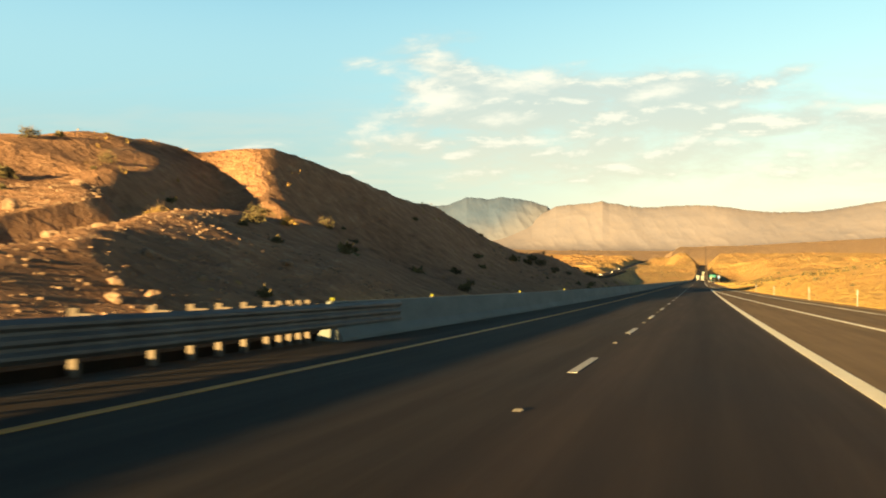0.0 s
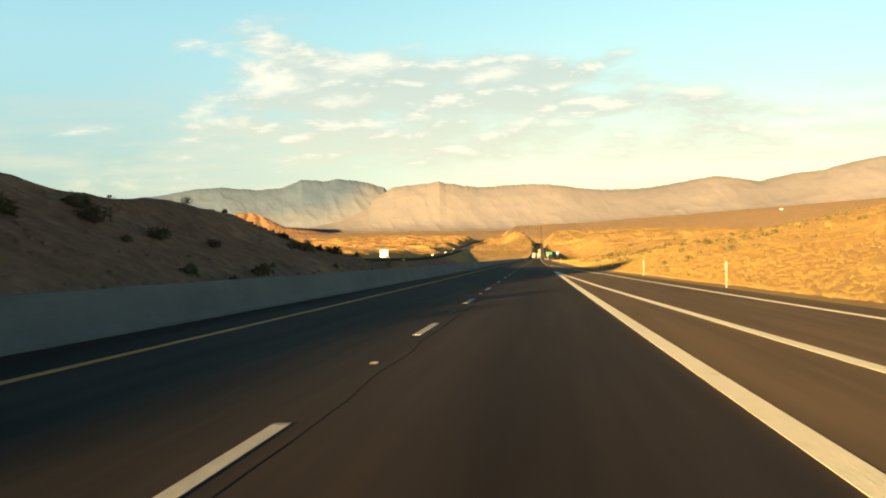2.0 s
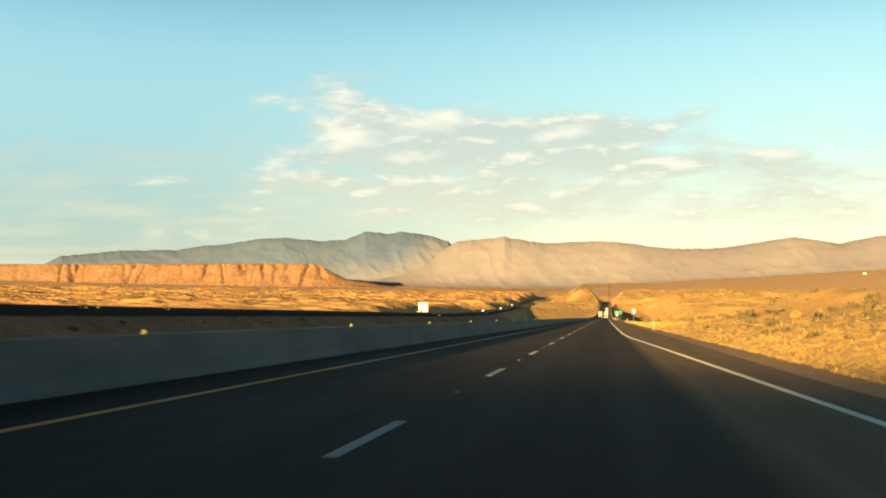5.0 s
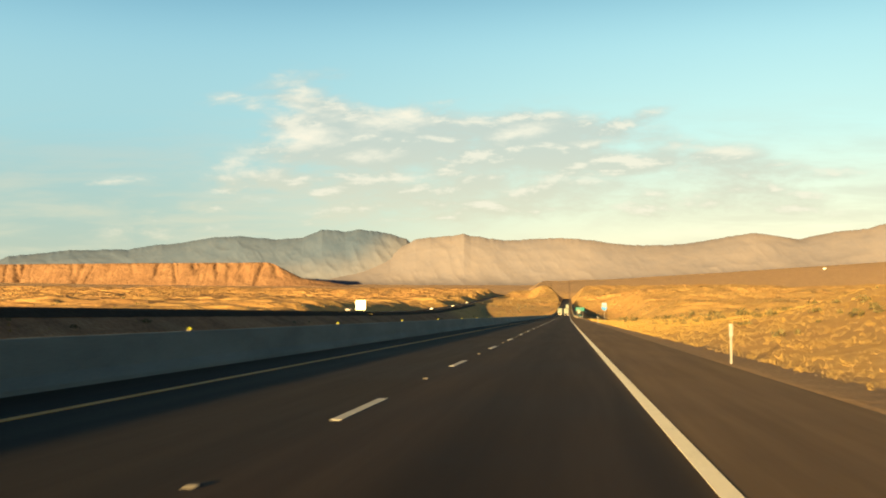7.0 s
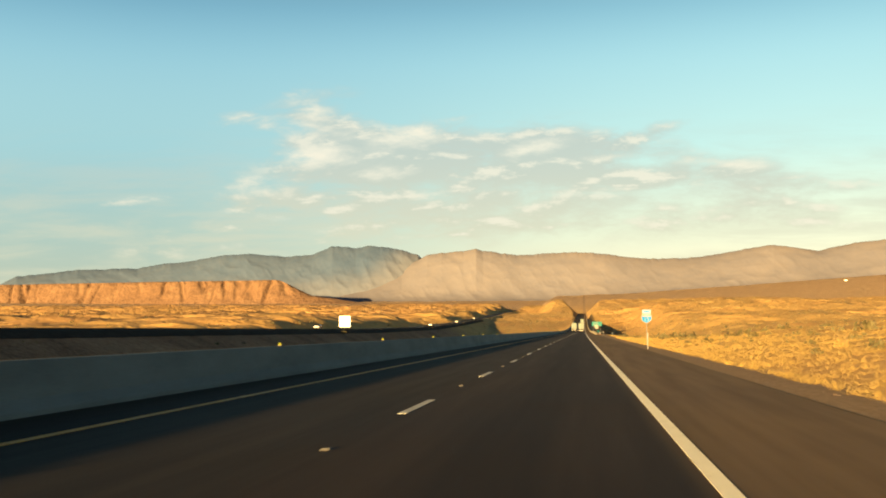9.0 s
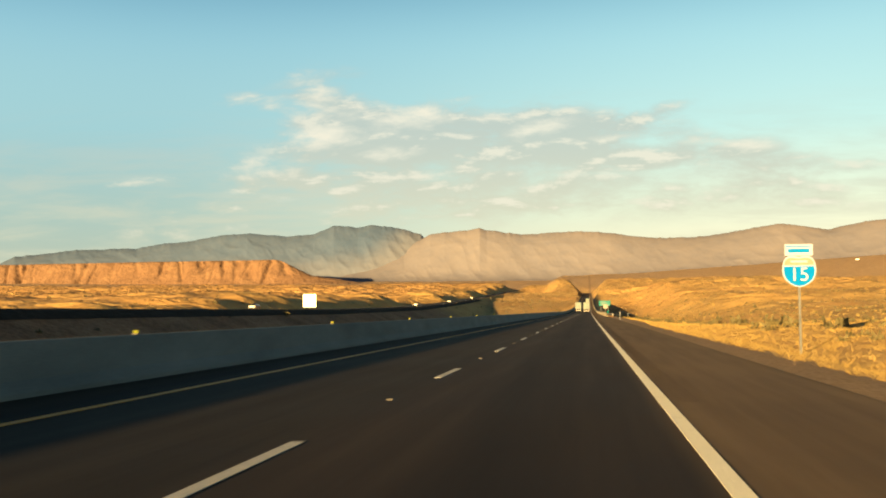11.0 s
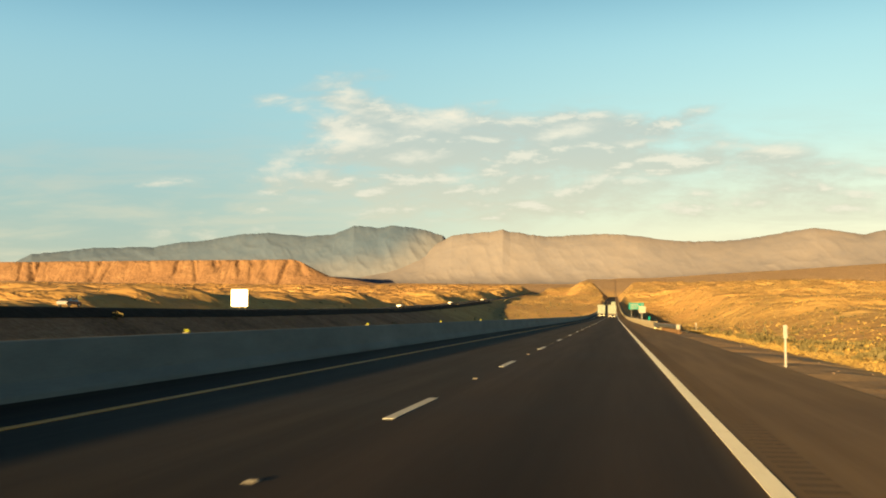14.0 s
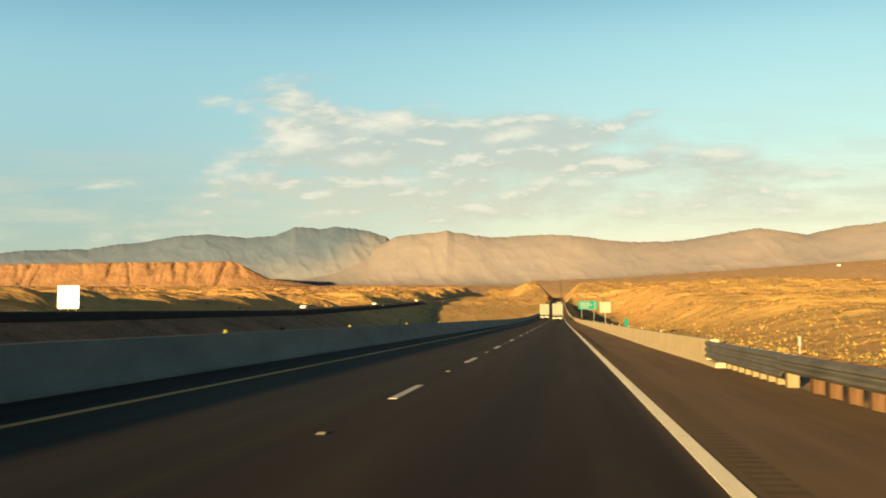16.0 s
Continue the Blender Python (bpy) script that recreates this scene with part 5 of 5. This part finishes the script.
tufts("dry_grass", 115000, lambda r, n: ((lambda y: (road_x(y) + edge_right(y) + np.interp(y, [470, 500], [1.2, 2.4]) + np.where(r.random(n) < 0.5, r.exponential(7, n), r.gamma(1.6, 13, n)), y))(r.uniform(50, 800, n))), 11, 12, 0.18, 0.17, STRAW, "golden dry grass tufts on the desert verge", "grass", 0.006, 0.30)
tufts("dry_grass", 9000, lambda r, n: ((lambda y: (road_x(y) + 30 + r.uniform(0, 150, n), y))(r.uniform(300, 1100, n))), 12, 10, 0.36, 0.24, STRAW, "golden dry grass across the open desert", "grass", 0.03)
tufts("dry_grass", 5000, lambda r, n: (-r.uniform(9.6, 75, n), r.uniform(120, 900, n)), 13, 9, 0.36, 0.2, STRAW, "dry grass tufts in the median", "grass", 0.03)
tufts("dry_grass", 1800, lambda r, n: (-r.uniform(9.6, 45, n), r.uniform(5, 180, n)), 14, 9, 0.28, 0.12, STRAW, "sparse dry grass on the rocky hillside", "grass", 0.015)


def far_brush(name, count, place, seed, leaves, size, material, label):
    r, x, y, z = scatter(count, place, seed)
    k = len(x)
    s = r.uniform(0.4, 1.2, k) ** 1.4 * size
    way = r.normal(size=(k, leaves, 3))
    way /= np.linalg.norm(way, axis=2)[:, :, None]
    way[:, :, 2] = np.abs(way[:, :, 2]) * 0.8
    c = np.stack([x, y, z], -1)[:, None, :] + way * r.uniform(0.4, 1.0, (k, leaves, 1)) * s[:, None, None]
    a = r.normal(size=(k, leaves, 3)) * s[:, None, None] * 0.22
    b = r.normal(size=(k, leaves, 3)) * s[:, None, None] * 0.22
    pts = np.stack([c - a, c + a, c + b + (0, 0, 0.1)], 2).reshape(-1, 3)
    return tagged(new(name, tri_mesh(name, pts, material)), label, "shrubs", kind="stuff")


far_brush("desert_brush", 5200, lambda r, n: (r.uniform(10, 420, n), r.uniform(120, 1900, n)), 21, 26, 0.75, LEAF, "scattered low desert brush on the open plain")
far_brush("desert_brush", 3800, lambda r, n: (-r.uniform(14, 620, n), r.uniform(180, 2200, n)), 22, 24, 0.85, LEAF, "scattered low desert brush across the median and beyond")
far_brush("desert_brush", 7000, lambda r, n: (r.uniform(9, 190, n), r.uniform(150, 1150, n)), 24, 22, 0.42, LEAF, "small dark brush between the dry grass")
far_brush("desert_brush", 9000, lambda r, n: (r.uniform(12, 260, n), r.uniform(480, 1500, n)), 25, 20, 0.36, STRAW, "pale dry bunch grass over the open desert")
far_brush("desert_brush", 520, lambda r, n: (r.uniform(7.5, 34, n), r.uniform(500, 660, n)), 26, 40, 0.42, LEAF, "low olive brush between verge and dry wash")
far_brush("desert_brush", 170, lambda r, n: (-r.uniform(10, 50, n), r.uniform(8, 185, n)), 23, 60, 0.5, LEAF, "small dark shrubs on the hillside")


def stones(name, count, place, seed, lo, hi, label, flat=0.65):
    """Broken stones: jittered eight-cornered blocks, joined."""
    r, x, y, z = scatter(count, place, seed)
    k = len(x)
    cube = np.array([(a, b, c) for a in (-1, 1) for b in (-1, 1) for c in (-1, 1)], float)
    s = lo + (hi - lo) * r.uniform(0, 1, k) ** 2.6
    p = cube[None] * r.uniform(0.45, 1.0, (k, 8, 3)) * s[:, None, None] * (1, 1, flat)
    t = r.uniform(0, 6.28, k)
    c, sn = np.cos(t)[:, None], np.sin(t)[:, None]
    p = np.stack([p[..., 0] * c - p[..., 1] * sn, p[..., 0] * sn + p[..., 1] * c, p[..., 2]], -1)
    p = p + np.stack([x, y, z + s * 0.2], -1)[:, None, :]
    quads = np.array([(0, 1, 3, 2), (4, 6, 7, 5), (0, 4, 5, 1), (2, 3, 7, 6), (0, 2, 6, 4), (1, 5, 7, 3)])
    q = (quads[None] + 8 * np.arange(k)[:, None, None]).reshape(-1, 4)
    return tagged(fast_mesh(name, p.reshape(-1, 3), q, STONE, smooth=False), label, "stones", kind="stuff")


stones("loose_stones", 16000, lambda r, n: (-r.uniform(9.8, 42, n), r.uniform(2, 40, n)), 31, 0.010, 0.07, "pale broken stones strewn over the hillside")
stones("loose_stones", 1500, lambda r, n: (-r.uniform(9.8, 26, n), r.uniform(88, 185, n)), 32, 0.02, 0.15, "loose stones on the shaded cut slope")
stones("loose_stones", 2200, lambda r, n: ((lambda y: (road_x(y) + edge_right(y) + 0.7 + r.exponential(5, n), y))(r.uniform(40, 640, n))), 33, 0.006, 0.028, "gravel and small stones along the verge")


def boulder(at, seed):
    bm = bmesh.new()
    bmesh.ops.create_icosphere(bm, subdivisions=3, radius=1.0)
    for vert in bm.verts:
        c = vert.co
        vert.co = c * (0.8 + 0.35 * noise.noise(c * 1.3 + Vector((seed, 0, 0))) + 0.12 * noise.noise(c * 4 + Vector((0, seed, 0))))
        vert.co.z *= 0.7
    return tagged(part("boulder", bm, STONE, None, at=at), "pale weathered boulder on the hillside", "rock", "boulders")


for i, (x, y, s) in enumerate(((-11.4, 20.6, 0.26), (-11.9, 21.4, 0.22), (-11.2, 21.9, 0.24), (-17.5, 29.5, 0.34), (-18.6, 29.8, 0.30), (-12.5, 33, 0.22), (-22, 31, 0.4), (-13.5, 25.5, 0.3), (-15.5, 24.0, 0.28), (-24, 38, 0.3))):
    b = boulder(pose(x, y, floor_z(x, y) + s * 0.25, 0, 0, 40 * i), i * 3.1)
    b.scale = (s, s * 0.9, s)
